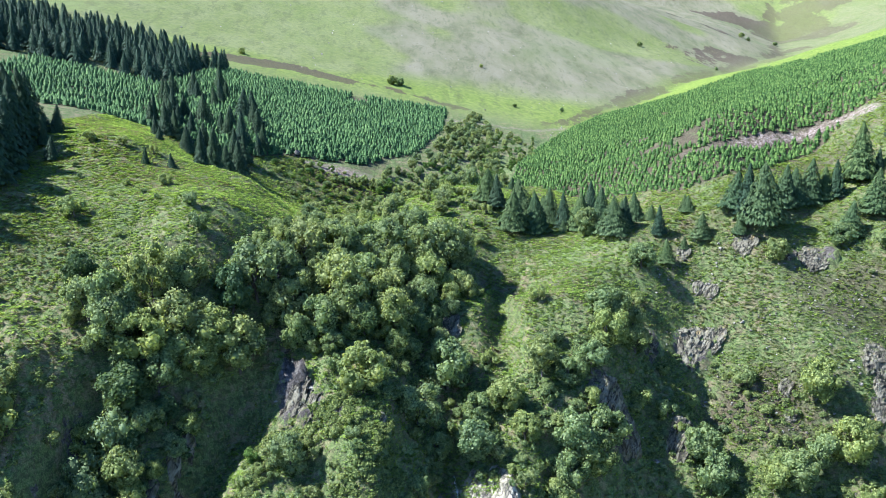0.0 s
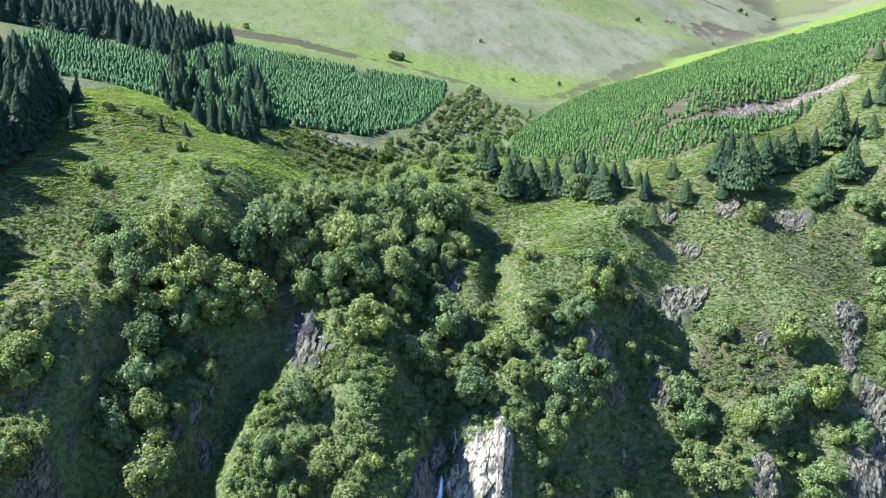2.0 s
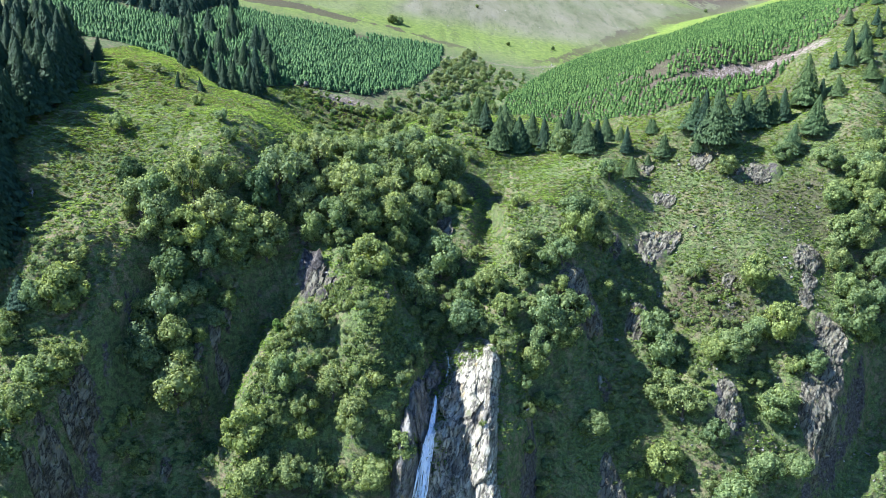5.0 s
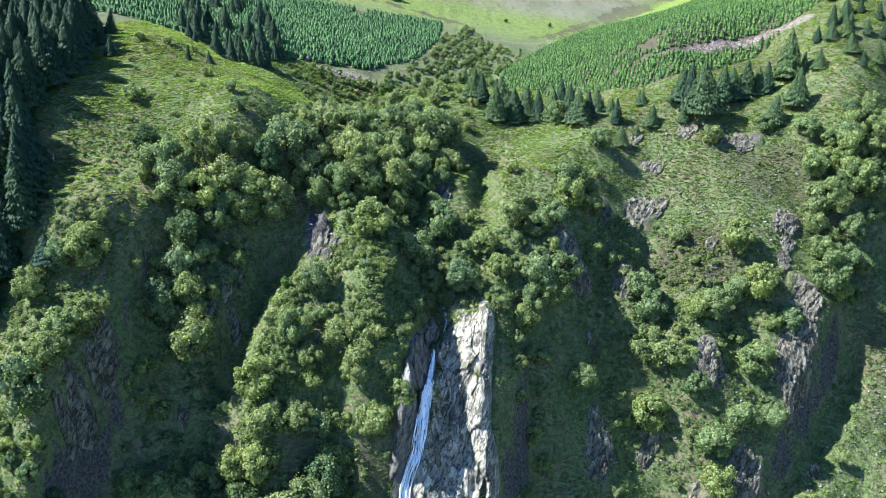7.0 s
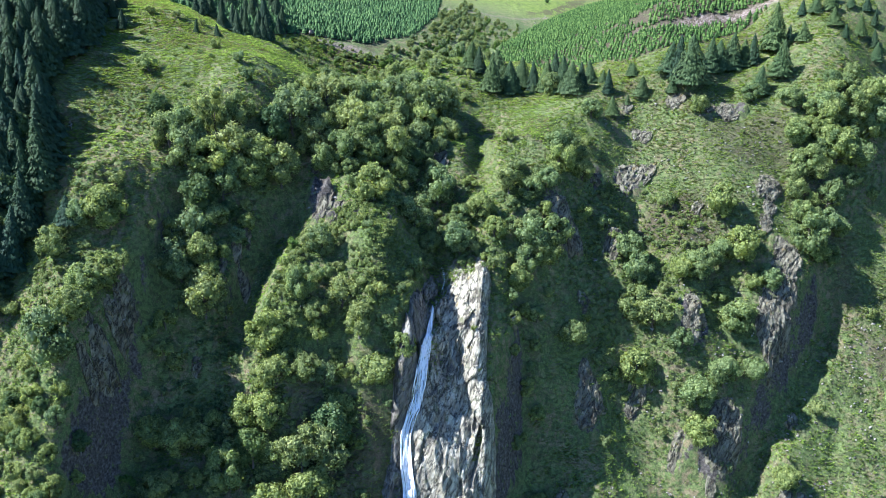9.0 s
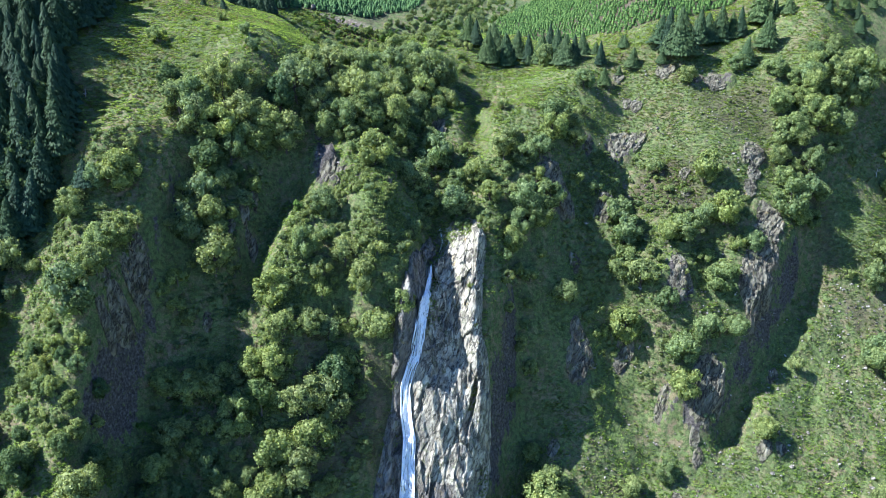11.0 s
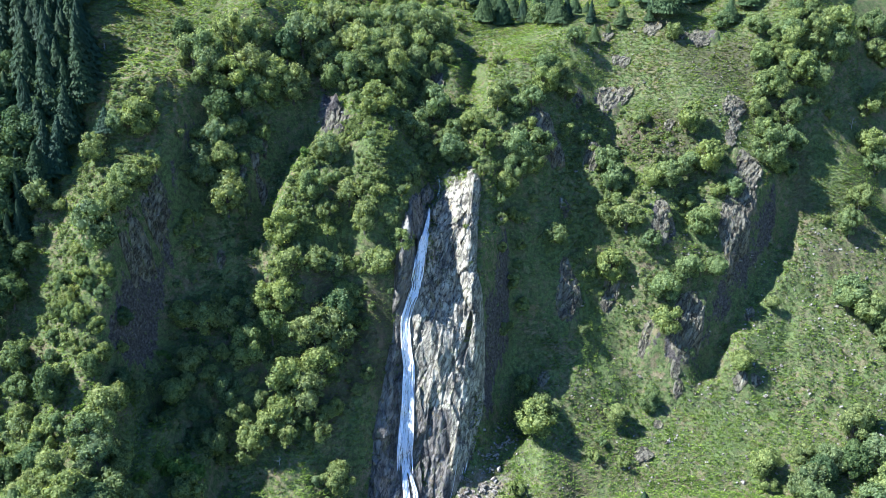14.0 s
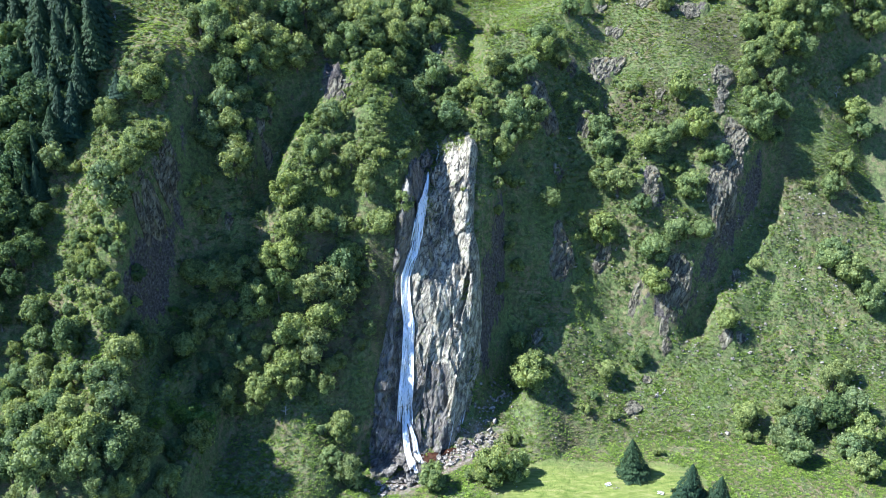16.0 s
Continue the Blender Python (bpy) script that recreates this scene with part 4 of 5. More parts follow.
def plant(name, pair, x, y, size, r, label, category, group, tall=1.0, root=None):
    if name == "tree":
        name = kind_of(pair) or name
    PLANTED.append((x, y))
    tree = new(name)
    tree.location = (x, y, z_at(x, y) - 0.2 - 0.07 * size * (kind_of(pair) != ""))
    tree.rotation_euler = (r.normal(0, 0.04), r.normal(0, 0.04), r.uniform(0, 6.283))
    s = size * r.uniform(0.95, 1.08)
    tree.scale = (s, s * r.uniform(0.9, 1.1), s * tall * r.uniform(0.92, 1.12))
    piece("trunk", pair[0], tree)
    piece("crown", pair[1], tree)
    return tagged(tree, label, category, group)


WOOD_R = np.random.RandomState(44)


def stand(rows, kinds, label, group, category="tree", name="tree"):
    for x, y, w in rows:
        if w < 9.5 and kinds is not YOUNG:
            plant("shrub", SHRUBS[WOOD_R.randint(len(SHRUBS))], x, y, w * 1.05, WOOD_R, "small rounded green shrub on the bracken slope", "shrub", "shrubs on the slopes")
        elif w > 17:
            # the widest crowns are two or three stems grown together
            for k in range(2):
                a = WOOD_R.uniform(0, 6.28)
                plant(name, kinds[WOOD_R.randint(len(kinds))], x + 0.22 * w * math.cos(a + k * 3.1), y + 0.22 * w * math.sin(a + k * 3.1), w * 0.86, WOOD_R, label, category, group)
        else:
            plant(name, kinds[WOOD_R.randint(len(kinds))], x, y, w * 1.2, WOOD_R, label, category, group)


MIXED = OAKS + BIRCHES + DARKS[:1]
stand([(-156, 92, 16), (-168, 75, 22.4), (-157, 76, 14.3), (-172, 61, 23.5), (-164, 68, 15.5), (-172, 49, 21.4), (-166, 56, 12.3), (-171, 39, 19.6), (-164, 45, 9.1),
       (-180, 78, 14.7), (-171, 31, 16.4)],
      DARKS, "dark broadleaf tree at the edge of the spruces", "trees beside the spruces")
stand([(-126, 66, 10), (-118, 69, 16.9), (-116, 78, 9.3), (-156, 48, 12.6), (-147, 47, 8.8), (-116, 46, 17.5), (-118, 33, 11.4), (-110, 58, 9), (-124, 23, 15.5),
       (-130, 39, 7.2), (-156, 41, 8.8), (-134, 58, 10.4), (-122, 43, 7.3)],
      MIXED, "spreading green broadleaf tree on the steep rib", "trees on the left-hand rib")
stand([(-110, 116, 10), (-99, 102, 17.6), (-104, 120, 8.4), (-86, 115, 14.8), (-77, 120, 11.6), (-73, 111, 21.1), (-87, 100, 16), (-64, 120, 13.2), (-57, 127, 16.7),
       (-52, 137, 12), (-47, 125, 13.3), (-44, 118, 9.9), (-61, 112, 16.3), (-74, 100, 17.6), (-81, 97, 12.7), (-88, 91, 14.2), (-83, 89, 11), (-98, 84, 11),
       (-91, 84, 14.1), (-87, 78, 12.4), (-94, 73, 13.9)],
      MIXED, "dense broadleaf tree along a rocky rib", "trees on the narrow rib")
stand([(-84, 67, 16.8), (-78, 72, 9.3), (-98, 61, 9.1), (-103, 55, 7.6), (-98, 56, 9.1), (-93, 55, 9.1), (-104, 74, 6.2), (-102, 70, 6.1)],
      MIXED, "broadleaf tree deep in a shaded gully", "trees in the gullies")
stand([(-48, 88, 9.3), (-41, 83, 12.3), (-47, 67, 11.9), (-40, 74, 9.1), (-60, 56, 14.8), (-41, 64, 10.4), (-41, 60, 8.9), (-55, 46, 13.1), (-44, 51, 11.7)],
      MIXED, "rounded broadleaf tree on the ferny slope beside the fall", "trees of the hanging wood")
stand([(-149, -8, 11.4), (-135, -13, 12.5), (-161, -8, 8.7), (-159, -12, 7.2), (-153, 2, 11.5), (-160, 2, 7.3), (-133, 3, 7.7), (-125, 1, 5.6), (-121, -26, 9.3),
       (-113, -21, 14.7), (-112, -12, 10.9), (-113, -30, 17.1), (-121, -34, 7.9), (-114, 1, 9.9), (-112, 7, 8.6), (-108, 8, 7.3), (-118, -54, 20.4), (-131, -51, 13.1),
       (-112, -47, 18), (-107, -41, 14.4), (-143, -38, 12.3), (-150, -32, 9.8), (-148, -42, 12.4), (-133, -60, 16.9), (-147, -50, 9.5), (-125, -42, 11.8)],
      MIXED, "tall broadleaf tree on the shaded valley side", "trees of the lower wood")
stand([(-100, 39, 12), (-90, 36, 13.3), (-82, 37, 10.4), (-97, 25, 10.3), (-100, 13, 11.6), (-87, -19, 12.4), (-96, -2, 7.2), (-80, 20, 11.7), (-76, 15, 10.2),
       (-71, 6, 10.2), (-80, 6, 8.8), (-84, 4, 10.1), (-63, 10, 18.7), (-55, 10, 10.1), (-58, 18, 13), (-70, 29, 16), (-63, 34, 13.1), (-57, 40, 13.1), (-66, 42, 11.7),
       (-55, 34, 10.2), (-48, 20, 15.9), (-45, 34, 15.9), (-42, 28, 15.9), (-57, 24, 15.9), (-40, 44, 7.3)],
      MIXED, "rounded broadleaf tree in the hanging wood beside the fall", "trees of the hanging wood")
stand([(-32, 68, 11.9), (-19, 64, 8.8), (-25, 59, 11.7), (-18, 53, 13.2), (-9, 57, 11), (-31, 57, 8.9), (-38, 53, 10.3), (-34, 48, 16.2), (-32, 39, 21.9),
       (-41, 39, 11.7), (-35, 31, 8.8), (-35, 3, 13), (-42, 1, 7.2), (-38, -9, 9.9), (-30, -11, 12.9)],
      MIXED, "rounded broadleaf tree in the hanging wood beside the fall", "trees of the hanging wood")
stand([(13, 102, 12.8), (27, 91, 7.8), (42, 100, 11.2), (37, 95, 11.1), (50, 104, 12.9), (34, 87, 6.3), (1, 104, 9.6), (-5, 85, 7.7), (20, 100, 8)],
      OAKS, "leafy tree crowding the head of the waterfall", "trees above the fall")
stand([(45, 59, 9.6), (39, 14, 8.2), (5, -10, 12.8), (30, -8, 15.7), (40, -5, 13), (48, 37, 16.9), (50, 43, 12.4), (21, -6, 7.2)],
      OAKS, "full green tree at the foot of the cliff", "trees round the meadow")
stand([(60, 146, 14.7), (58, 134, 12.6), (70, 144, 11.1), (53, 110, 13.8), (44, 105, 13.6), (44, 120, 10.5), (69, 131, 9.1), (91, 119, 18.8), (79, 131, 7.3),
       (88, 136, 6.5), (108, 143, 9.4), (117, 112, 14.4), (110, 111, 10.7), (128, 119, 12.8), (136, 119, 16.5), (142, 123, 7.4), (101, 106, 7.1), (126, 108, 9),
       (132, 99, 14.3), (140, 110, 9.1), (149, 111, 11)],
      OAKS, "leafy tree rooted among the crags", "trees among the crags")
stand([(167, 133, 11.5), (179, 133, 11.6), (167, 122, 17), (173, 124, 11.4), (169, 146, 13.7), (181, 156, 19.9), (188, 151, 15.9), (175, 143, 17.5), (195, 157, 20.2),
       (207, 168, 22.8), (213, 176, 16.9), (181, 139, 11.7), (166, 140, 9.7), (170, 156, 11.9), (206, 149, 8.1), (238, 188, 15.4), (245, 184, 17.6), (251, 192, 11.2),
       (238, 166, 17.1), (231, 162, 12.7), (227, 142, 18.5), (183, 166, 18.3), (195, 167, 18.5), (172, 172, 10.2)],
      OAKS, "broadleaf tree in the strip of wood down the gully", "trees in the gully wood")
stand([(61, 93, 11.1), (88, 104, 14.1), (92, 96, 22.7), (73, 92, 8.6), (77, 91, 8.7), (106, 91, 10.4), (105, 84, 8.7), (123, 84, 14), (136, 87, 10.6)],
      OAKS, "leafy tree rooted among the crags", "trees among the crags")
stand([(129, 175, 10), (156, 181, 10.3), (131, 134, 14), (207, 109, 12.6), (214, 117, 13.7), (195, 114, 6.8), (241, 146, 8.4), (73, 160, 7.6)],
      OAKS, "single rounded tree standing on the bracken slope", "trees on the open slope")
stand([(112, 77, 18.9), (73, 74, 6.8), (98, 80, 5.3), (146, 63, 11.4), (122, 68, 7), (46, 54, 8.4), (87, 47, 12.7), (102, 56, 9.5), (78, 36, 5.8), (87, 29, 7.4),
       (74, 30, 6.6), (103, 10, 6.5), (198, 90, 19), (213, 76, 20.7), (217, 69, 11.3), (166, 87, 9.2)],
      OAKS, "single rounded tree standing on the bracken slope", "trees on the open slope")
stand([(148, 25, 13.6), (158, 9, 20), (178, 21, 18.9), (196, 43, 10.8), (188, 35, 12.4), (195, 27, 12.4), (194, 12, 15.6), (187, 6, 13.7), (188, -5, 13.5),
       (164, 27, 10.3), (147, 19, 8.5), (169, 17, 13.7)],
      MIXED, "full green tree at the edge of the meadow", "trees round the meadow")
stand([(-44, 148, 13.8), (-49, 153, 8), (-38, 144, 11.7), (-33, 165, 12.4), (-26, 177, 12.9), (-17, 169, 14.6), (-25, 150, 13.9), (-14, 155, 14.1), (-6, 168, 12.5),
       (2, 172, 14.8), (9, 178, 12.9), (-2, 160, 12.2), (-32, 134, 15.1), (-37, 121, 16.4), (-27, 128, 14.8), (-21, 141, 11.6), (-13, 130, 15), (-15, 142, 11.7),
       (-22, 124, 11), (-4, 148, 11.9), (-7, 134, 11.4), (-45, 135, 11.4), (-44, 172, 8.5), (-39, 200, 9.2), (-30, 201, 9.2), (-16, 208, 11.7), (-7, 190, 11.1),
       (2, 195, 9)],
      MIXED, "broadleaf tree in the wooded ravine above the fall", "trees of the ravine")
stand([(-22, 102, 15.5), (-11, 117, 7.3), (4, 125, 16.8), (-29, 108, 8.8), (-13, 103, 6.9), (19, 132, 7.7), (35, 122, 11.2), (40, 134, 7.7), (52, 125, 11.3),
       (70, 148, 10.2), (-5, 106, 12.4), (14, 111, 10.9), (23, 114, 10.9), (28, 103, 10.7)],
      MIXED, "leafy tree crowding the head of the waterfall", "trees above the fall")
stand([(-81, 144, 6.9), (-76, 133, 8.6), (-121, 144, 9.3), (-97, 168, 6.4), (-110, 196, 4.7), (-134, 195, 6), (-121, 195, 5.9), (-96, 106, 14.5)],
      MIXED, "tree or bush scattered over the upper slope", "trees on the upper slope")
stand([(36, 150, 8), (78, 174, 9.8), (16, 165, 5.2), (11, 227, 4.9), (160, 187, 7.3), (62, 205, 11.7)],
      OAKS, "single rounded tree standing on the bracken slope", "trees on the open slope")
for bx, by, bw in ((-79, 36, 7.4), (-106, 27, 7.4), (-97, -16, 11.1), (-88, -14, 15.3), (-101, -27, 6.7), (-53, 87, 6)):
    plant("bush", YOUNG[int(abs(bx)) % 2], bx, by, bw, WOOD_R, "bright yellow-green bush lit by the sun", "bush", "bright bushes")
for bx, by in ((-151, 84), (-170, 62)):
    plant("copper_beech", REDS[0], bx, by, 11, WOOD_R, "dark purple-leaved tree at the edge of the spruces", "tree", "purple trees")


# the bracken hillside that stays open
OPEN_HILL = [(-139, 125), (-161, 222), (-159, 317), (-108, 319), (-77, 299), (-53, 158), (-65, 144), (-84, 133), (-117, 125), (-110, 103), (-100, 88), (-122, 75)]


def fill(poly, n, gap, sizes, kinds, label, group, seed, category="tree", name="tree"):
    """Trees at uneven spacing within an outline, clear of those already there."""
    r = np.random.RandomState(seed)
    p = np.array(poly)
    lo, hi = p.min(0), p.max(0)
    done = PLANTED[:]
    made = 0
    for _ in range(n * 60):
        x, y = r.uniform(lo[0], hi[0]), r.uniform(lo[1], hi[1])
        if sizes[1] > 5 and bool(inside(np.array([x]), np.array([y]), OPEN_HILL)[0]):
            continue
        if not bool(inside(np.array([x]), np.array([y]), poly)[0]):
            continue
        if any((x - a) ** 2 + (y - b) ** 2 < gap * gap for a, b in done):
            continue
        done.append((x, y))
        plant(name, kinds[r.randint(len(kinds))], x, y, r.uniform(*sizes), r, label, category, group)
        made += 1
        if made >= n:
            break


# scrub along the stream and above the ravine
fill([(-68, 302), (-10, 290), (24, 256), (34, 330), (62, 420), (70, 500), (44, 500), (6, 400), (-20, 345), (-30, 330), (-72, 318)], 190, 3.4, (3, 6), YOUNG + BIRCHES[:1] + YOUNG + SHRUBS[1:2],
     "low willow scrub beside the upland stream", "scrub along the stream", 62, category="shrub", name="willow")
fill([(-73, 302), (-30, 300), (24, 300), (21, 200), (15, 171), (-8, 213), (-48, 152), (-62, 240)], 60, 5.0, (5, 9), BIRCHES + SHRUBS, "young broadleaf tree in the scrub above the ravine", "scrub above the ravine", 78)
fill([(-63, 311), (-24, 348), (-2, 392), (10, 503), (33, 553), (42, 481), (37, 399), (38, 319), (26, 309), (-23, 325)], 150, 3.2, (3.5, 7), BIRCHES, "young birch in the scrub along the stream", "scrub along the stream", 101)
# undergrowth in the gullies, along the brink and in the hanging wood
fill([(-112, 0), (-102, 0), (-93, 60), (-90, 92), (-98, 90), (-107, 40)], 16, 6, (3, 6), SHRUBS, "bush deep in a shaded gully", "bushes in the gullies", 76, category="shrub", name="shrub")
fill([(-66, 48), (-52, 92), (-24, 88), (-14, 60), (-24, 38), (-60, 22)], 90, 4.2, (3, 6.5), SHRUBS, "rounded green shrub in the hanging wood", "shrubs of the hanging wood", 65, category="shrub", name="shrub")
fill([(-100, 36), (-84, 46), (-66, 40), (-30, 52), (-22, 30), (-44, 8), (-80, 8), (-98, 16)], 46, 5.5, (6, 10), MIXED, "rounded broadleaf tree in the hanging wood beside the fall", "trees of the hanging wood", 66)
fill([(-30, 98), (4, 102), (30, 96), (34, 114), (4, 122), (-24, 114)], 30, 4.5, (2.5, 5.5), SHRUBS, "bushy growth along the brink of the cliff", "bushes on the brink", 64, category="shrub", name="shrub")
fill([(59, 142), (92, 152), (113, 142), (135, 124), (128, 96), (100, 88), (70, 84), (62, 108)], 44, 5.0, (2.5, 6), SHRUBS, "bushy tree among broken rocks", "bushes among the crags", 88, category="shrub", name="shrub")
fill([(34, 62), (44, 70), (54, 106), (52, 122), (36, 118), (34, 92)], 22, 5.0, (5, 9), OAKS, "leafy tree rooted among the crags", "trees among the crags", 67)
fill([(-112, 104), (-98, 116), (-70, 116), (-66, 104), (-76, 84), (-90, 66), (-98, 72), (-94, 92)], 34, 4.8, (6, 10), MIXED, "dense broadleaf tree along a rocky rib", "trees on the narrow rib", 102)
fill([(-66, 120), (-30, 114), (0, 128), (14, 160), (10, 190), (-20, 200), (-50, 170)], 60, 5.2, (6, 10), MIXED, "broadleaf tree in the wooded ravine above the fall", "trees of the ravine", 79)
fill([(164, 122), (176, 120), (204, 160), (222, 176), (222, 190), (186, 176), (166, 150)], 30, 5.5, (8, 13), OAKS, "broadleaf tree in the strip of wood down the gully", "trees in the gully wood", 99)
fill([(-170, -60), (-120, -70), (-88, -50), (-96, -24), (-130, -18), (-160, -10)], 40, 6.5, (8, 13), MIXED, "tall broadleaf tree on the shaded valley side", "trees of the lower wood", 63)
fill([(-186, -20), (-162, -10), (-158, 40), (-156, 84), (-164, 96), (-186, 90)], 40, 6.0, (9, 14), DARKS, "dark broadleaf tree at the edge of the spruces", "trees beside the spruces", 73)
fill([(-142, -8), (-118, -8), (-113, 14), (-124, 30), (-142, 24)], 30, 4.8, (6, 10), MIXED + DARKS, "broadleaf tree on the shaded foot of the rib", "trees of the lower wood", 103)
fill([(-98, 296), (-70, 290), (-24, 318), (-30, 334), (-80, 326)], 46, 3.6, (2.5, 5.5), SHRUBS + YOUNG, "low willow scrub beside the upland stream", "scrub along the stream", 104, category="shrub", name="willow")
# low bushes dotted over the slopes
fill([(-152, 90), (-108, 100), (-76, 150), (-104, 210), (-140, 190)], 16, 9, (1.8, 3.6), SHRUBS, "low gorse bush on the bracken slope", "gorse bushes", 69, category="shrub", name="gorse")
fill([(66, 150), (190, 165), (180, 195), (60, 190)], 14, 9, (1.6, 3.4), SHRUBS, "low gorse bush on the bracken slope", "gorse bushes", 70, category="shrub", name="gorse")
fill([(60, 36), (210, 40), (215, 110), (160, 84), (70, 66)], 22, 9, (1.4, 3.2), SHRUBS, "low gorse bush on the bracken slope", "gorse bushes", 71, category="shrub", name="gorse")
fill([(-146, 0), (-122, 0), (-112, 60), (-118, 90), (-140, 70)], 40, 4.5, (2.0, 4.5), SHRUBS, "low gorse bush on the rib", "gorse bushes", 72, category="shrub", name="gorse")
# bushes rooted in cracks of the rock face
for bx, by, bw in ((18, 72, 3.2), (20, 63, 2.6), (24, 61, 3.0), (29, 85, 3.6), (18, 47, 2.4), (25, 72, 2.2), (-14, 55, 4.5), (-12, 62, 3.5), (21, 98, 4.0), (27, 97, 4.5), (14, 96, 4.2), (19, 94, 4.6), (24, 94, 4.4), (13, 107, 4.0), (31, 90, 4.5), (17, 100, 3.2), (23, 90, 3.0), (30, 78, 3.4), (32, 71, 3.0), (32, 63, 3.6), (-18, 50, 4.0), (-20, 38, 4.2), (-22, 25, 3.6)):
    bush = plant("bush", SHRUBS[int(by) % 4], bx, by, bw, WOOD_R, "small bush clinging to the rock face", "bush", "bushes on the rock face")
    bush.location = tuple(face_point(bx, by, 0.1))
# bushes overhanging the dark wall beside the water
for k in range(20):
    by = 50 + 2.6 * k
    plant("bush", SHRUBS[k % 4], float(knots(by, FACE_LEFT)) + (1.0, -1.2, 0.2)[k % 3], by, 4.5 + 1.5 * (k * 7 % 5) / 4, WOOD_R, "green bush overhanging the wet rock wall", "bush", "bushes over the rock wall")
# broken crags along the ribs: rough slabs leaning out of the slope
CRAG_PLACES = [(62, 119, 15.9), (83, 124, 16.2), (57, 121, 15.9), (94, 157, 17.3), (102, 159, 11.6), (122, 139, 7.5), (121, 131, 6.5), (155, 142, 15.4), (153, 134, 9.5),
       (150, 129, 9.4), (155, 122, 11.2), (157, 117, 16.8), (153, 108, 18.4), (148, 101, 20), (145, 95, 14.4), (113, 101, 10.6), (113, 96, 12.3), (100, 175, 7.9),
       (121, 183, 10.1), (146, 176, 12.2), (67, 104, 8.7), (66, 88, 8.6), (135, 178, 8.1), (76, 151, 11.3), (68, 82, 17.1), (66, 80, 13.7), (88, 89, 10.6),
       (123, 75, 19.3), (119, 72, 15.7), (105, 74, 12.3)]
CRAG_PLACES += [(116, 65, 7), (117, 61, 7), (145, 60, 8.8), (152, 60, 7.1), (106, 49, 6.9), (97, 35, 10.1), (155, 86, 7.3), (54, 58, 8.4), (-109, 53, 10.5), (-111, 47, 10.4),
       (-113, 37, 11.7), (-115, 29, 8.6), (-75, 86, 6.3), (-79, 79, 6.2), (-72, 92, 6.3), (-45, 110, 11.4), (-43, 101, 9.6), (-47, 119, 6.6), (-72, 82, 7.1),
       (-87, 57, 6.8), (-41, 105, 12.4), (-38, 98, 10.4), (-44, 111, 9), (-28, 92, 6.8), (-15, 93, 5.1), (6, 144, 11.8), (97, 187, 9.2), (118, 184, 9.2), (144, 177, 14),
       (104, 173, 9), (151, 141, 11)]
for cx, cy, w in CRAG_PLACES:
    crag(cx, cy, w * 0.60, int(900 + cx * 3 + cy))
# far trees on the moor
for bx, by, bw in ((-40, 604, 9), (-32, 606, 8), (-37, 612, 7), (42, 740, 5), (271, 1066, 9), (541, 1462, 11), (624, 1518, 10), (550, 1450, 8), (-160, 585, 7), (110, 640, 5), (66, 620, 5), (360, 1010, 6)):
    plant("tree", OAKS[abs(bx) % 5], bx, by, bw, WOOD_R, "lone thorn tree far off on the moor", "tree", "far trees")


# ---------------------------------------------------------------- conifers
def spruce_shape(seed, sprays, width, spray):
    """Needle sprays hanging over a ragged cone one metre tall, with a closed dark heart."""
    r = np.random.RandomState(seed)
    u = r.uniform(0, 1, sprays) ** 1.45
    a = r.uniform(0, 6.283, sprays)
    tier = 0.82 + 0.30 * np.abs(np.sin(u * 21 + 1.7 * np.sin(a * 2 + seed)))
    lump = np.array([noise.noise(Vector((math.cos(p) * 2.2, math.sin(p) * 2.2, q * 7 + seed))) for p, q in zip(a, u)])
    rad = width * (1 - u) ** 0.88 * tier * (1 + 0.32 * lump) * r.uniform(0.86, 1.06, sprays) + 0.006
    c = np.stack([rad * np.cos(a), rad * np.sin(a), 0.03 + 0.96 * u], 1)
    out = np.stack([np.cos(a), np.sin(a), np.full(sprays, 0.55)], 1)
    out /= np.linalg.norm(out, axis=1)[:, None]
    side = np.stack([-np.sin(a), np.cos(a), np.zeros(sprays)], 1)
    down = np.cross(side, out) * -1.0
    down = np.where(down[:, 2:3] > 0, -down, down)
    s = (spray * (0.55 + 0.6 * (1 - u)) * r.uniform(0.7, 1.3, sprays))[:, None]
    tilt = side + r.normal(0, 0.3, (sprays, 3))
    v = np.stack([c - down * s * 0.7, c + tilt * s * 0.42, c + (down + out * 0.35) * s * 0.8, c - tilt * s * 0.42], 1).reshape(-1, 3)
    chunks = [(v, np.arange(4 * sprays).reshape(sprays, 4))]
    ring = np.linspace(0, 6.283, 9)[:-1]
    core = np.array([[(width * 0.66 * (1 - z) ** 0.88 * k * math.cos(p), width * 0.66 * (1 - z) ** 0.88 * k * math.sin(p), 0.03 + 0.95 * z) for p, k in zip(ring, r.uniform(0.8, 1.15, 8))] for z in np.linspace(0, 1, 7)])
    i = np.arange(56).reshape(7, 8)
    chunks.append((core.reshape(-1, 3), np.stack([i[:-1], np.roll(i[:-1], -1, 1), np.roll(i[1:], -1, 1), i[1:]], 2).reshape(-1, 4)))
    return joined(chunks)


def spruce_meshes(seed, material, width, sprays=3200, spray=0.034):
    v, f = spruce_shape(seed, sprays, width, spray)
    tv, tf = tube([(0, 0, -0.05), (0, 0, 0.5), (0, 0, 0.98)], [0.016, 0.010, 0.002], 6)
    return mesh_np("trunk", tv, tf, BARK), mesh_np("crown", v, f, material)


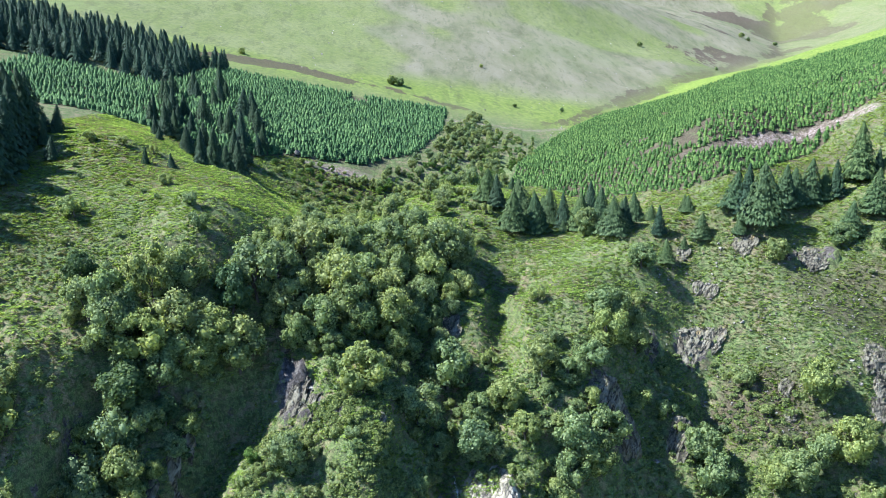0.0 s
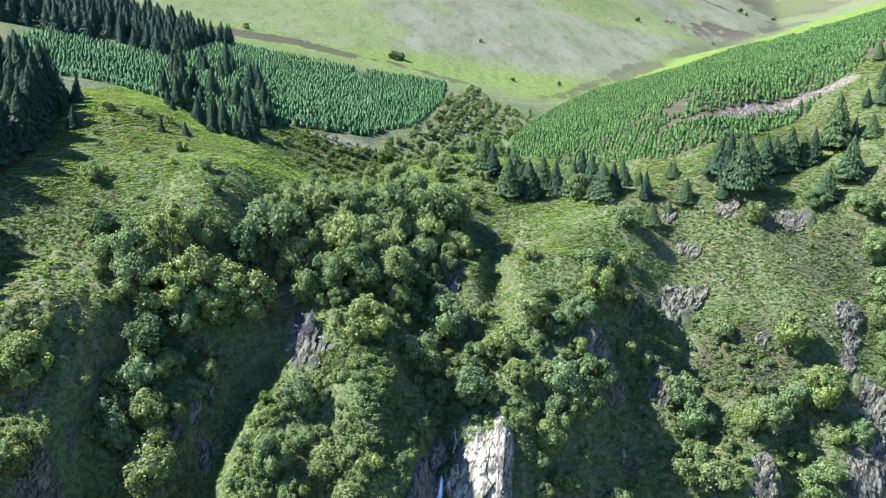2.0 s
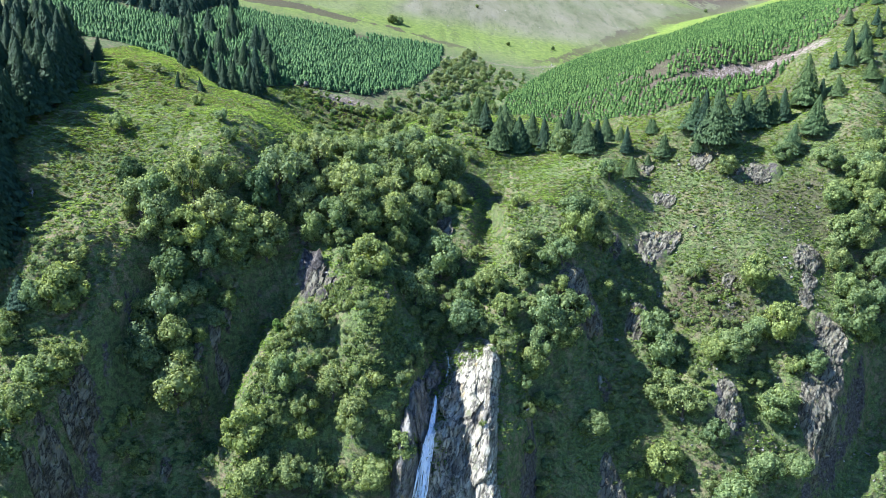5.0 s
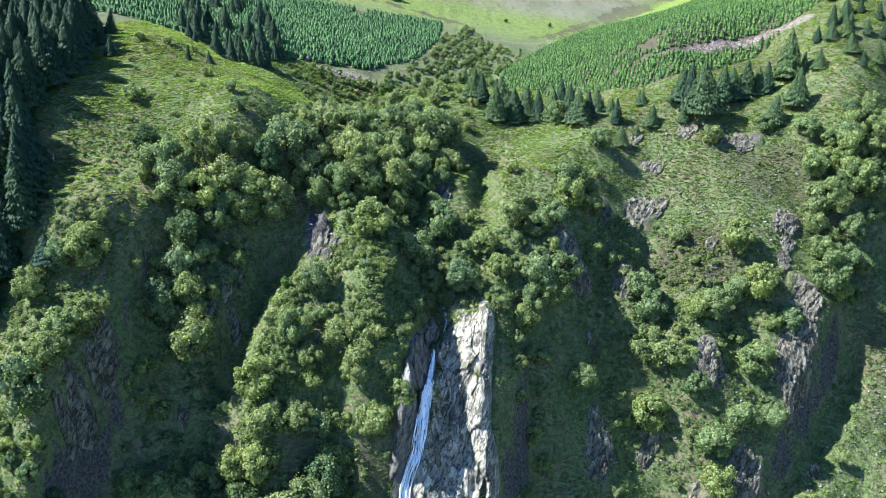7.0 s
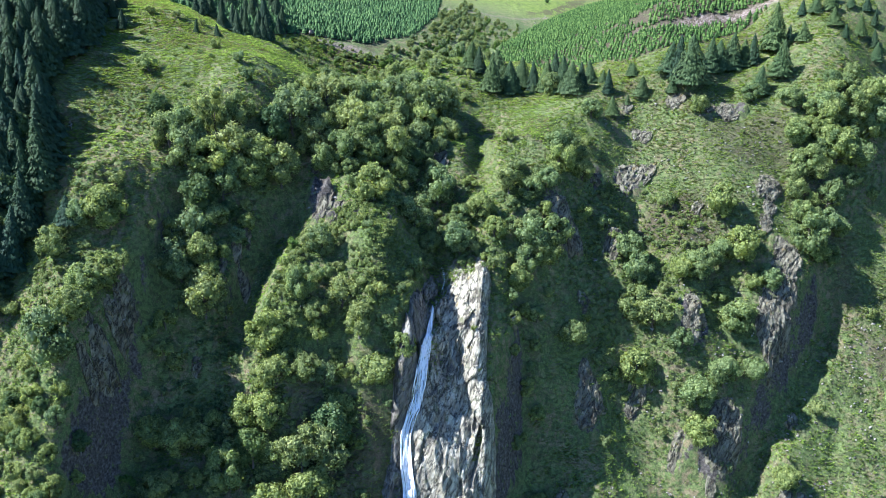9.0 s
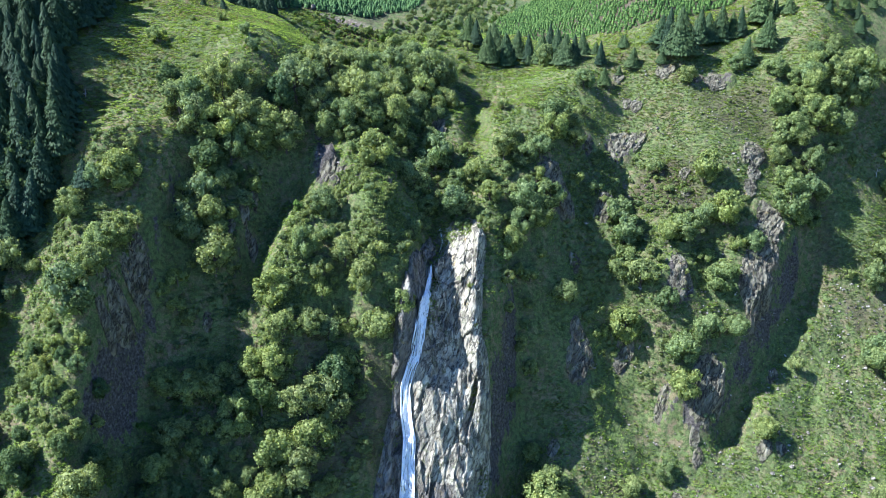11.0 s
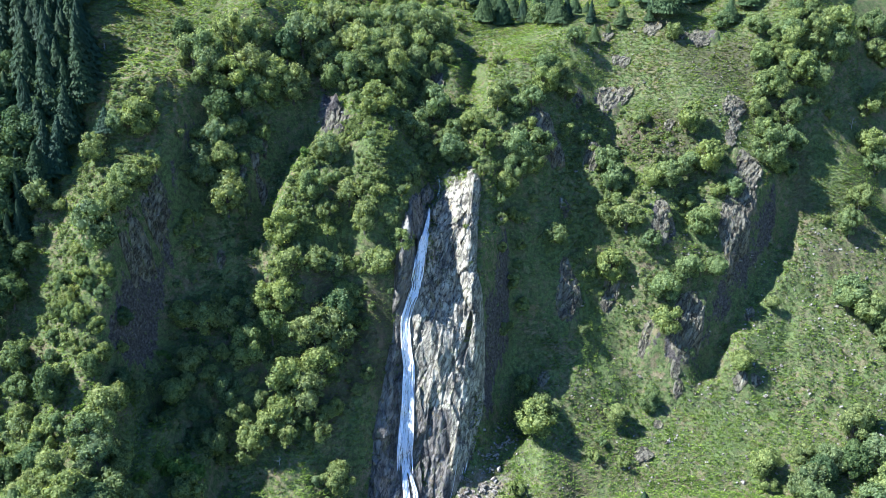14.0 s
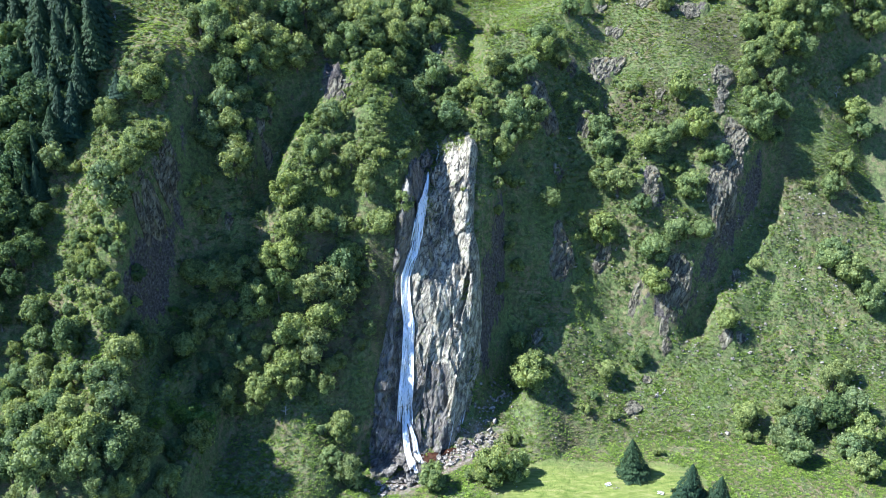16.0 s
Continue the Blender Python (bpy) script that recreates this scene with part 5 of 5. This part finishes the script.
SPRUCES = [spruce_meshes(500 + k, SPRUCE, (0.26, 0.22, 0.30)[k % 3]) for k in range(4)]
BROADSPRUCES = [spruce_meshes(530 + k, SPRUCE, 0.40, 3400, 0.040) for k in range(2)]
GREENSPRUCES = [spruce_meshes(520 + k, GREENSPRUCE, (0.36, 0.42, 0.32)[k], 3000, 0.038) for k in range(3)]
SPRUCE_SHAPES = [spruce_shape(540 + k, 520, (0.25, 0.21, 0.28)[k % 3], 0.07) for k in range(4)]
CON_R = np.random.RandomState(9)


def spruce(x, y, h, label, group, kinds=SPRUCES):
    return plant("spruce", kinds[CON_R.randint(len(kinds))], x, y, h, CON_R, label, "conifer", group)


for x, y, w in [(90, -3, 11.5), (110, -18, 11.0), (121, -21, 8.8), (-131, 67, 7.0)]:
    spruce(x, y, w * 1.5, "dark green spruce standing at the edge of the meadow", "spruces by the meadow", BROADSPRUCES)
for x, y, h in [(32, 213, 17), (42, 216, 14.7), (55, 222, 16.2), (66, 221, 17.5), (71, 197, 15.3), (82, 208, 12.2), (89, 195, 11.8), (103, 206, 7.3), (105, 192, 10.7),
       (89, 182, 9.2), (123, 194, 18.1), (128, 190, 21.6), (140, 201, 15), (153, 208, 18), (164, 208, 15.6), (176, 214, 21), (172, 191, 17.7), (160, 185, 12.3),
       (119, 188, 7.1), (26, 224, 14.9), (22, 228, 12.5), (37, 225, 13.7), (49, 227, 13.9), (61, 218, 14.9), (69, 211, 14.7), (76, 199, 13.1), (120, 198, 14.6),
       (146, 206, 14), (160, 209, 13)]:
    spruce(x, y, h, "green spruce in a ragged row above the bracken", "spruces above the bracken", GREENSPRUCES + SPRUCES[:1])
for x, y, w in [(-96, 231, 14.3), (-93, 242, 14.2), (-99, 305, 14.3), (-98, 219, 12.6), (-115, 258, 11.4), (-140, 331, 11.7), (-128, 257, 8.7), (-114, 331, 14.5), (-104, 322, 16.3), (-100, 345, 13.5), (-110, 186, 5.6), (-101, 189, 5.3), (-119, 232, 5.4), (-152, 208, 10.3), (-151, 193, 9.1), (-144, 182, 8.9)]:
    spruce(x, y, w * 1.1, "tall dark spruce at the edge of the plantation", "spruces on the far slope")


def spruce_wood(poly, n, gap, lo, hi, label, group, seed, kinds=SPRUCES):
    r = np.random.RandomState(seed)
    p = np.array(poly)
    a, b = p.min(0), p.max(0)
    done = []
    for _ in range(n * 50):
        x, y = r.uniform(a[0], b[0]), r.uniform(a[1], b[1])
        if bool(inside(np.array([x]), np.array([y]), poly)[0]) and all((x - c) ** 2 + (y - d) ** 2 > gap * gap for c, d in done):
            done.append((x, y))
            spruce(x, y, r.uniform(lo, hi), label, group, kinds)
            if len(done) >= n:
                break


def spruce_mass(name, poly, n, gap, lo, hi, label, seed):
    """A far or close-set stand whose trees merge, as one mesh."""
    r = np.random.RandomState(seed)
    p = np.array(poly)
    a, b = p.min(0), p.max(0)
    pts = np.stack([r.uniform(a[0], b[0], n * 30), r.uniform(a[1], b[1], n * 30)], 1)
    pts = pts[inside(pts[:, 0], pts[:, 1], poly)]
    done, chunks = np.zeros((0, 2)), []
    for q in pts:
        if len(done) and ((done - q) ** 2).sum(1).min() < gap * gap:
            continue
        done = np.concatenate([done, q[None]])
        v, f = SPRUCE_SHAPES[r.randint(4)]
        h, t = r.uniform(lo, hi), r.uniform(0, 6.28)
        c, s = math.cos(t) * h, math.sin(t) * h
        chunks.append((np.stack([q[0] + v[:, 0] * c - v[:, 1] * s, q[1] + v[:, 0] * s + v[:, 1] * c, z_at(q[0], q[1]) + v[:, 2] * h], 1), f))
        if len(done) >= n:
            break
    v, f = joined(chunks)
    return tagged(new(name, mesh_np(name, v, f, SPRUCE)), label, "conifer wood", kind="stuff")


spruce_wood([(-228, 233), (-164, 218), (-149, 149), (-153, 122), (-142, 77), (-150, 63), (-156, 49)], 140, 4.4, 21, 28, "tall dark spruce at the edge of a close stand", "spruces of the dark stand", 81)
spruce_wood([(-201, 86), (-156, 76), (-154, 49), (-162, 35), (-168, 20), (-181, 10)], 40, 5.0, 13, 18, "tall dark spruce at the edge of a close stand", "spruces of the dark stand", 94)
spruce_wood([(-140, 254), (-162, 383), (-144, 450), (-112, 396), (-85, 306), (-95, 290), (-116, 256)], 34, 5.0, 11, 18, "tall dark spruce at the edge of the plantation", "spruces on the far slope", 93)
spruce_wood([(28, 292), (52, 218), (81, 190), (109, 182), (113, 190), (83, 240), (50, 249), (36, 312)], 18, 6.0, 4, 7.5, "green spruce in a ragged row above the bracken", "spruces above the bracken", 86, GREENSPRUCES)
spruce_mass("spruce_stand", [(-306, -39), (-186, -32), (-186, 241), (-280, 260)], 270, 4.6, 14, 21, "close dark stand of tall spruces", 85)
spruce_mass("spruce_ridge", [(-420, 395), (-237, 412), (-180, 414), (-164, 470), (-150, 520), (-185, 530), (-420, 545)], 330, 5.6, 14, 20, "old dark pines and spruces on the skyline", 83)
spruce_wood([(177, 196), (238, 204), (276, 227), (300, 300), (225, 276), (183, 225)], 48, 6.0, 7, 11, "green spruce in a ragged row above the bracken", "spruces above the bracken", 84, GREENSPRUCES + SPRUCES[:2])


def young_spruces(name, poly, gap, lo, hi, turn, seed, label, material, skip=None):
    """A close plantation in rows, as one mesh."""
    r = np.random.RandomState(seed)
    p = np.array(poly, float)
    c, s = math.cos(radians(turn)), math.sin(radians(turn))
    mid = p.mean(0)
    span = np.abs(p - mid).max() * 1.5
    g = np.arange(-span, span, gap)
    U, V = np.meshgrid(g, g * 1.12)
    U, V = U + r.normal(0, gap * 0.26, U.shape), V + r.normal(0, gap * 0.22, V.shape)
    x, y = (mid[0] + U * c - V * s).ravel(), (mid[1] + U * s + V * c).ravel()
    ok = inside(x, y, poly) & (r.uniform(size=x.shape) > 0.10) & (fbm(x, y, 30, 77) < 0.72)
    if skip:
        ok &= near_line(x, y, skip) > 3.2
    x, y = x[ok], y[ok]
    z = ground_z(x, y)
    h = r.uniform(lo, hi, len(x)) * (0.75 + 0.5 * fbm(x, y, 40, 78))
    vs, fs = [], []
    tiers, arms = 3, 5
    for t in range(tiers):
        u = t / tiers
        a0 = r.uniform(0, 6.28, len(x))
        top = np.stack([x, y, z + h * min(1.0, 0.34 + 0.66 * (t + 1) / tiers)], 1)
        rim = []
        for k in range(arms * 2):
            a = a0 + 6.28319 * k / (arms * 2)
            rad = h * 0.52 * (1 - 0.78 * u) * (1.0 if k % 2 == 0 else 0.55) * r.uniform(0.75, 1.2, len(x))
            rim.append(np.stack([x + rad * np.cos(a), y + rad * np.sin(a), z + h * (0.03 + 0.80 * u) + (0.10 * h * (1 - u) if k % 2 else 0)], 1))
        block = np.stack([top] + rim, 1)
        n0 = sum(len(v) for v in vs)
        vs.append(block.reshape(-1, 3))
        i0 = n0 + np.arange(len(x)) * (arms * 2 + 1)
        for k in range(arms * 2):
            fs.append(np.stack([i0, i0 + 1 + k, i0 + 1 + (k + 1) % (arms * 2)], 1))
    ob = new(name, mesh_np(name, np.concatenate(vs), np.concatenate(fs), material))
    return tagged(ob, label, "plantation", kind="stuff")


young_spruces("young_plantation", PLANTING_LEFT, 2.3, 2.8, 4.6, 20, 91, "close rows of young blue-green spruces across the valley", SITKA)
young_spruces("young_plantation", PLANTING_RIGHT, 2.1, 2.2, 3.4, -18, 92, "close rows of young green spruces on the hillside", YOUNGSPRUCE, TRACK_LINE)


# ---------------------------------------------------------------- bracken
def tufts(name, n, material, sizes, seed, label, want):
    """Fern stools over the open slopes, each a ring of arching fronds from one root, as one mesh."""
    r = np.random.RandomState(seed)
    x, y = r.uniform(-160, 232, n), r.uniform(-30, 335, n)
    keep = want(x, y, r) & ~inside(x, y, PLANTING_RIGHT) & ~inside(x, y, PLANTING_LEFT)
    x, y = x[keep], y[keep]
    z = ground_z(x, y)
    sl = slope_at(x, y)
    a, b = zones(x, y, z, sl)
    keep = (a[..., 0] < 0.35) & (a[..., 2] < 0.3) & (b[..., 0] < 0.4) & (sl < 3.4)
    x, y, z = x[keep], y[keep], z[keep]
    m, fronds = len(x), 4
    s = r.uniform(*sizes, m)[:, None]
    o = np.stack([x, y, z - 0.05], 1)
    rows = [o]
    turn = r.uniform(0, 6.28, m)
    for k in range(fronds):
        t = turn + 6.28319 * (k + r.uniform(-0.3, 0.3, m)) / fronds
        d = np.stack([np.cos(t), np.sin(t), r.uniform(0.45, 1.1, m)], 1)
        w = np.stack([-np.sin(t), np.cos(t), np.zeros(m)], 1) * 0.34
        rows += [o + (d * 0.62 + w) * s, o + d * [1.15, 1.15, 0.7] * s, o + (d * 0.62 - w) * s]
    v = np.stack(rows, 1).reshape(-1, 3)
    c = np.arange(m) * (1 + 3 * fronds)
    f = np.concatenate([np.stack([c, c + 1 + 3 * k, c + 2 + 3 * k, c + 3 + 3 * k], 1) for k in range(fronds)])
    return tagged(new(name, mesh_np(name, v, f, material)), label, "bracken", kind="stuff")


tufts("bracken", 300000, BRACKEN, (0.34, 0.74), 101, "knee-high green bracken covering the slopes", lambda x, y, r: r.uniform(size=x.shape) < 0.62 + 1.6 * (fbm(x, y, 7, 15, 3) - 0.45))
tufts("bracken", 40000, BRACKEN, (0.6, 1.05), 103, "waist-high clumps of bracken on the open slopes", lambda x, y, r: r.uniform(size=x.shape) < 0.1 + 3.2 * (fbm(x, y, 11, 19, 3) - 0.44))
tufts("dead_bracken", 84000, STRAW, (0.35, 0.8), 102, "patches of straw-coloured dead bracken and grass", lambda x, y, r: r.uniform(size=x.shape) < 0.15 + 4 * (fbm(x, y, 17, 16) - 0.47 + 0.1 * smooth01(60 - y + 0 * x, -10, 40) * (x > 60)))


def undergrowth(name, poly, n, sizes, seed, label, material):
    """Tangled low scrub that nobody could count: leafy humps close together, as one mesh."""
    r = np.random.RandomState(seed)
    shapes = []
    for k in range(4):
        d = r.normal(size=(150, 3))
        d[:, 2] = np.abs(d[:, 2]) * 0.9
        d /= np.linalg.norm(d, axis=1)[:, None]
        c = d * r.uniform(0.75, 1.1, (150, 1)) * [0.5, 0.5, 0.42]
        shapes.append(leaf_quads(c, d, 0.15 * r.uniform(0.6, 1.5, 150), r))
    p = np.array(poly, float)
    x, y = r.uniform(p[:, 0].min(), p[:, 0].max(), n * 3), r.uniform(p[:, 1].min(), p[:, 1].max(), n * 3)
    ok = inside(x, y, poly) & (fbm(x, y, 9, seed) > 0.44)
    x, y = x[ok][:n], y[ok][:n]
    z = ground_z(x, y)
    chunks = []
    for i in range(len(x)):
        v, f = shapes[r.randint(4)]
        size, t = r.uniform(*sizes), r.uniform(0, 6.28)
        c, d = math.cos(t) * size, math.sin(t) * size
        chunks.append((np.stack([x[i] + v[:, 0] * c - v[:, 1] * d, y[i] + v[:, 0] * d + v[:, 1] * c, z[i] + v[:, 2] * size * r.uniform(0.7, 1.2)], 1), f))
    v, f = joined(chunks)
    return tagged(new(name, mesh_np(name, v, f, material)), label, "undergrowth", kind="stuff")


undergrowth("undergrowth", [(-68, 46), (-54, 96), (-24, 100), (-6, 96), (-14, 58), (-24, 34), (-60, 18)], 900, (1.4, 3.4), 201, "tangled green bramble and fern under the hanging wood", BRAMBLE)
undergrowth("undergrowth", [(-150, 10), (-126, -4), (-112, 50), (-104, 92), (-126, 84), (-142, 60)], 420, (1.0, 2.8), 202, "tangled bramble and heather on the steep rib", BRAMBLE)
undergrowth("undergrowth", [(58, 144), (92, 156), (114, 146), (150, 128), (140, 96), (112, 78), (70, 80), (60, 108)], 800, (1.0, 2.8), 203, "low bushes and heather between the crags", BRAMBLE)
undergrowth("undergrowth", [(-40, 100), (-10, 98), (30, 94), (56, 108), (52, 136), (10, 132), (-30, 122)], 420, (1.2, 3.2), 204, "heather and low bushes along the brink of the cliff", BRAMBLE)
undergrowth("undergrowth", [(-110, 0), (-84, 0), (-70, 60), (-60, 100), (-76, 96), (-92, 60)], 420, (1.2, 3.2), 205, "dark fern and bramble in the shaded gully", BRAMBLE)


# ---------------------------------------------------------------- small things
def dead_tree(x, y, h, seed, group="bare trees"):
    r = np.random.RandomState(seed)
    tree = new("dead_tree")
    tree.location = (x, y, z_at(x, y) - 0.2)
    tv = tube([(0, 0, -0.1), (0.1 * r.normal(), 0.1 * r.normal(), h * 0.45), (0.3 * r.normal(), 0.3 * r.normal(), h)], [0.18, 0.13, 0.04], 6)
    piece("trunk", mesh_np("trunk", *tv, DEADWOOD), tree)
    for k in range(9):
        z0, a, l = h * r.uniform(0.3, 0.9), r.uniform(0, 6.28), h * r.uniform(0.25, 0.5)
        p = [(0, 0, z0), (0.5 * l * math.cos(a), 0.5 * l * math.sin(a), z0 + 0.2 * l), (l * math.cos(a + 0.3), l * math.sin(a + 0.3), z0 + l * 0.55)]
        piece("branch", mesh_np("branch", *tube(p, [0.08, 0.05, 0.015], 5), DEADWOOD), tree)
    return tagged(tree, "bare bleached dead tree", "tree", group)


for k, (x, y, h) in enumerate(((34, 80, 5), (15, 114, 6), (-72, 11, 6), (-58, 5, 5), (219, 151, 6), (-144, 111, 4), (216, 39, 7), (27, 104, 4))):
    dead_tree(x, y, h, 700 + k)


def picnic_table(x, y, turn):
    table = new("picnic_table")
    table.location, table.rotation_euler = (x, y, z_at(x, y)), (0, 0, turn)

    def board(name, cx, cy, cz, sx, sy, sz, tilt=0.0):
        bm = bmesh.new()
        bmesh.ops.create_cube(bm, size=1.0)
        bmesh.ops.scale(bm, vec=(sx, sy, sz), verts=bm.verts)
        bmesh.ops.bevel(bm, geom=bm.edges[:], offset=0.01, segments=1, affect="EDGES")
        me = bpy.data.meshes.new(name)
        bm.to_mesh(me)
        bm.free()
        me.materials.append(WHITEWOOD)
        ob = piece(name, me, table)
        ob.location, ob.rotation_euler = (cx, cy, cz), (tilt, 0, 0)
    for k in range(5):
        board("top_board", 0, -0.36 + 0.18 * k, 0.75, 2.6, 0.17, 0.05)
    for s in (-1, 1):
        board("bench", 0, 0.8 * s, 0.45, 2.6, 0.3, 0.05)
        for e in (-1, 1):
            board("leg", 0.9 * e, 0.42 * s, 0.37, 0.1, 0.08, 0.9, 0.5 * s)
    for e in (-1, 1):
        board("cross_bar", 0.9 * e, 0, 0.42, 0.09, 1.7, 0.08)
    tagged(table, "pale wooden picnic table on the mown meadow", "picnic table", "picnic tables")


picnic_table(78, -9.7, 0.5)
picnic_table(99, -15, -0.4)
for k in range(7):
    set_stone("boulder", STONES[k % 5], 81 + WOOD_R.normal(0, 1.2), -11.5 + WOOD_R.normal(0, 0.9), WOOD_R.uniform(0.5, 1.1), WOOD_R, "small pale stone heaped on the meadow", "stones on the meadow", 0.2)
# pale stones far out on the moor
stone_field("moor_stones", [(WOOD_R.uniform(-300, 340), WOOD_R.uniform(560, 1150), WOOD_R.uniform(1.2, 3.2)) for _ in range(130)], "pale stones lying out on the moor")
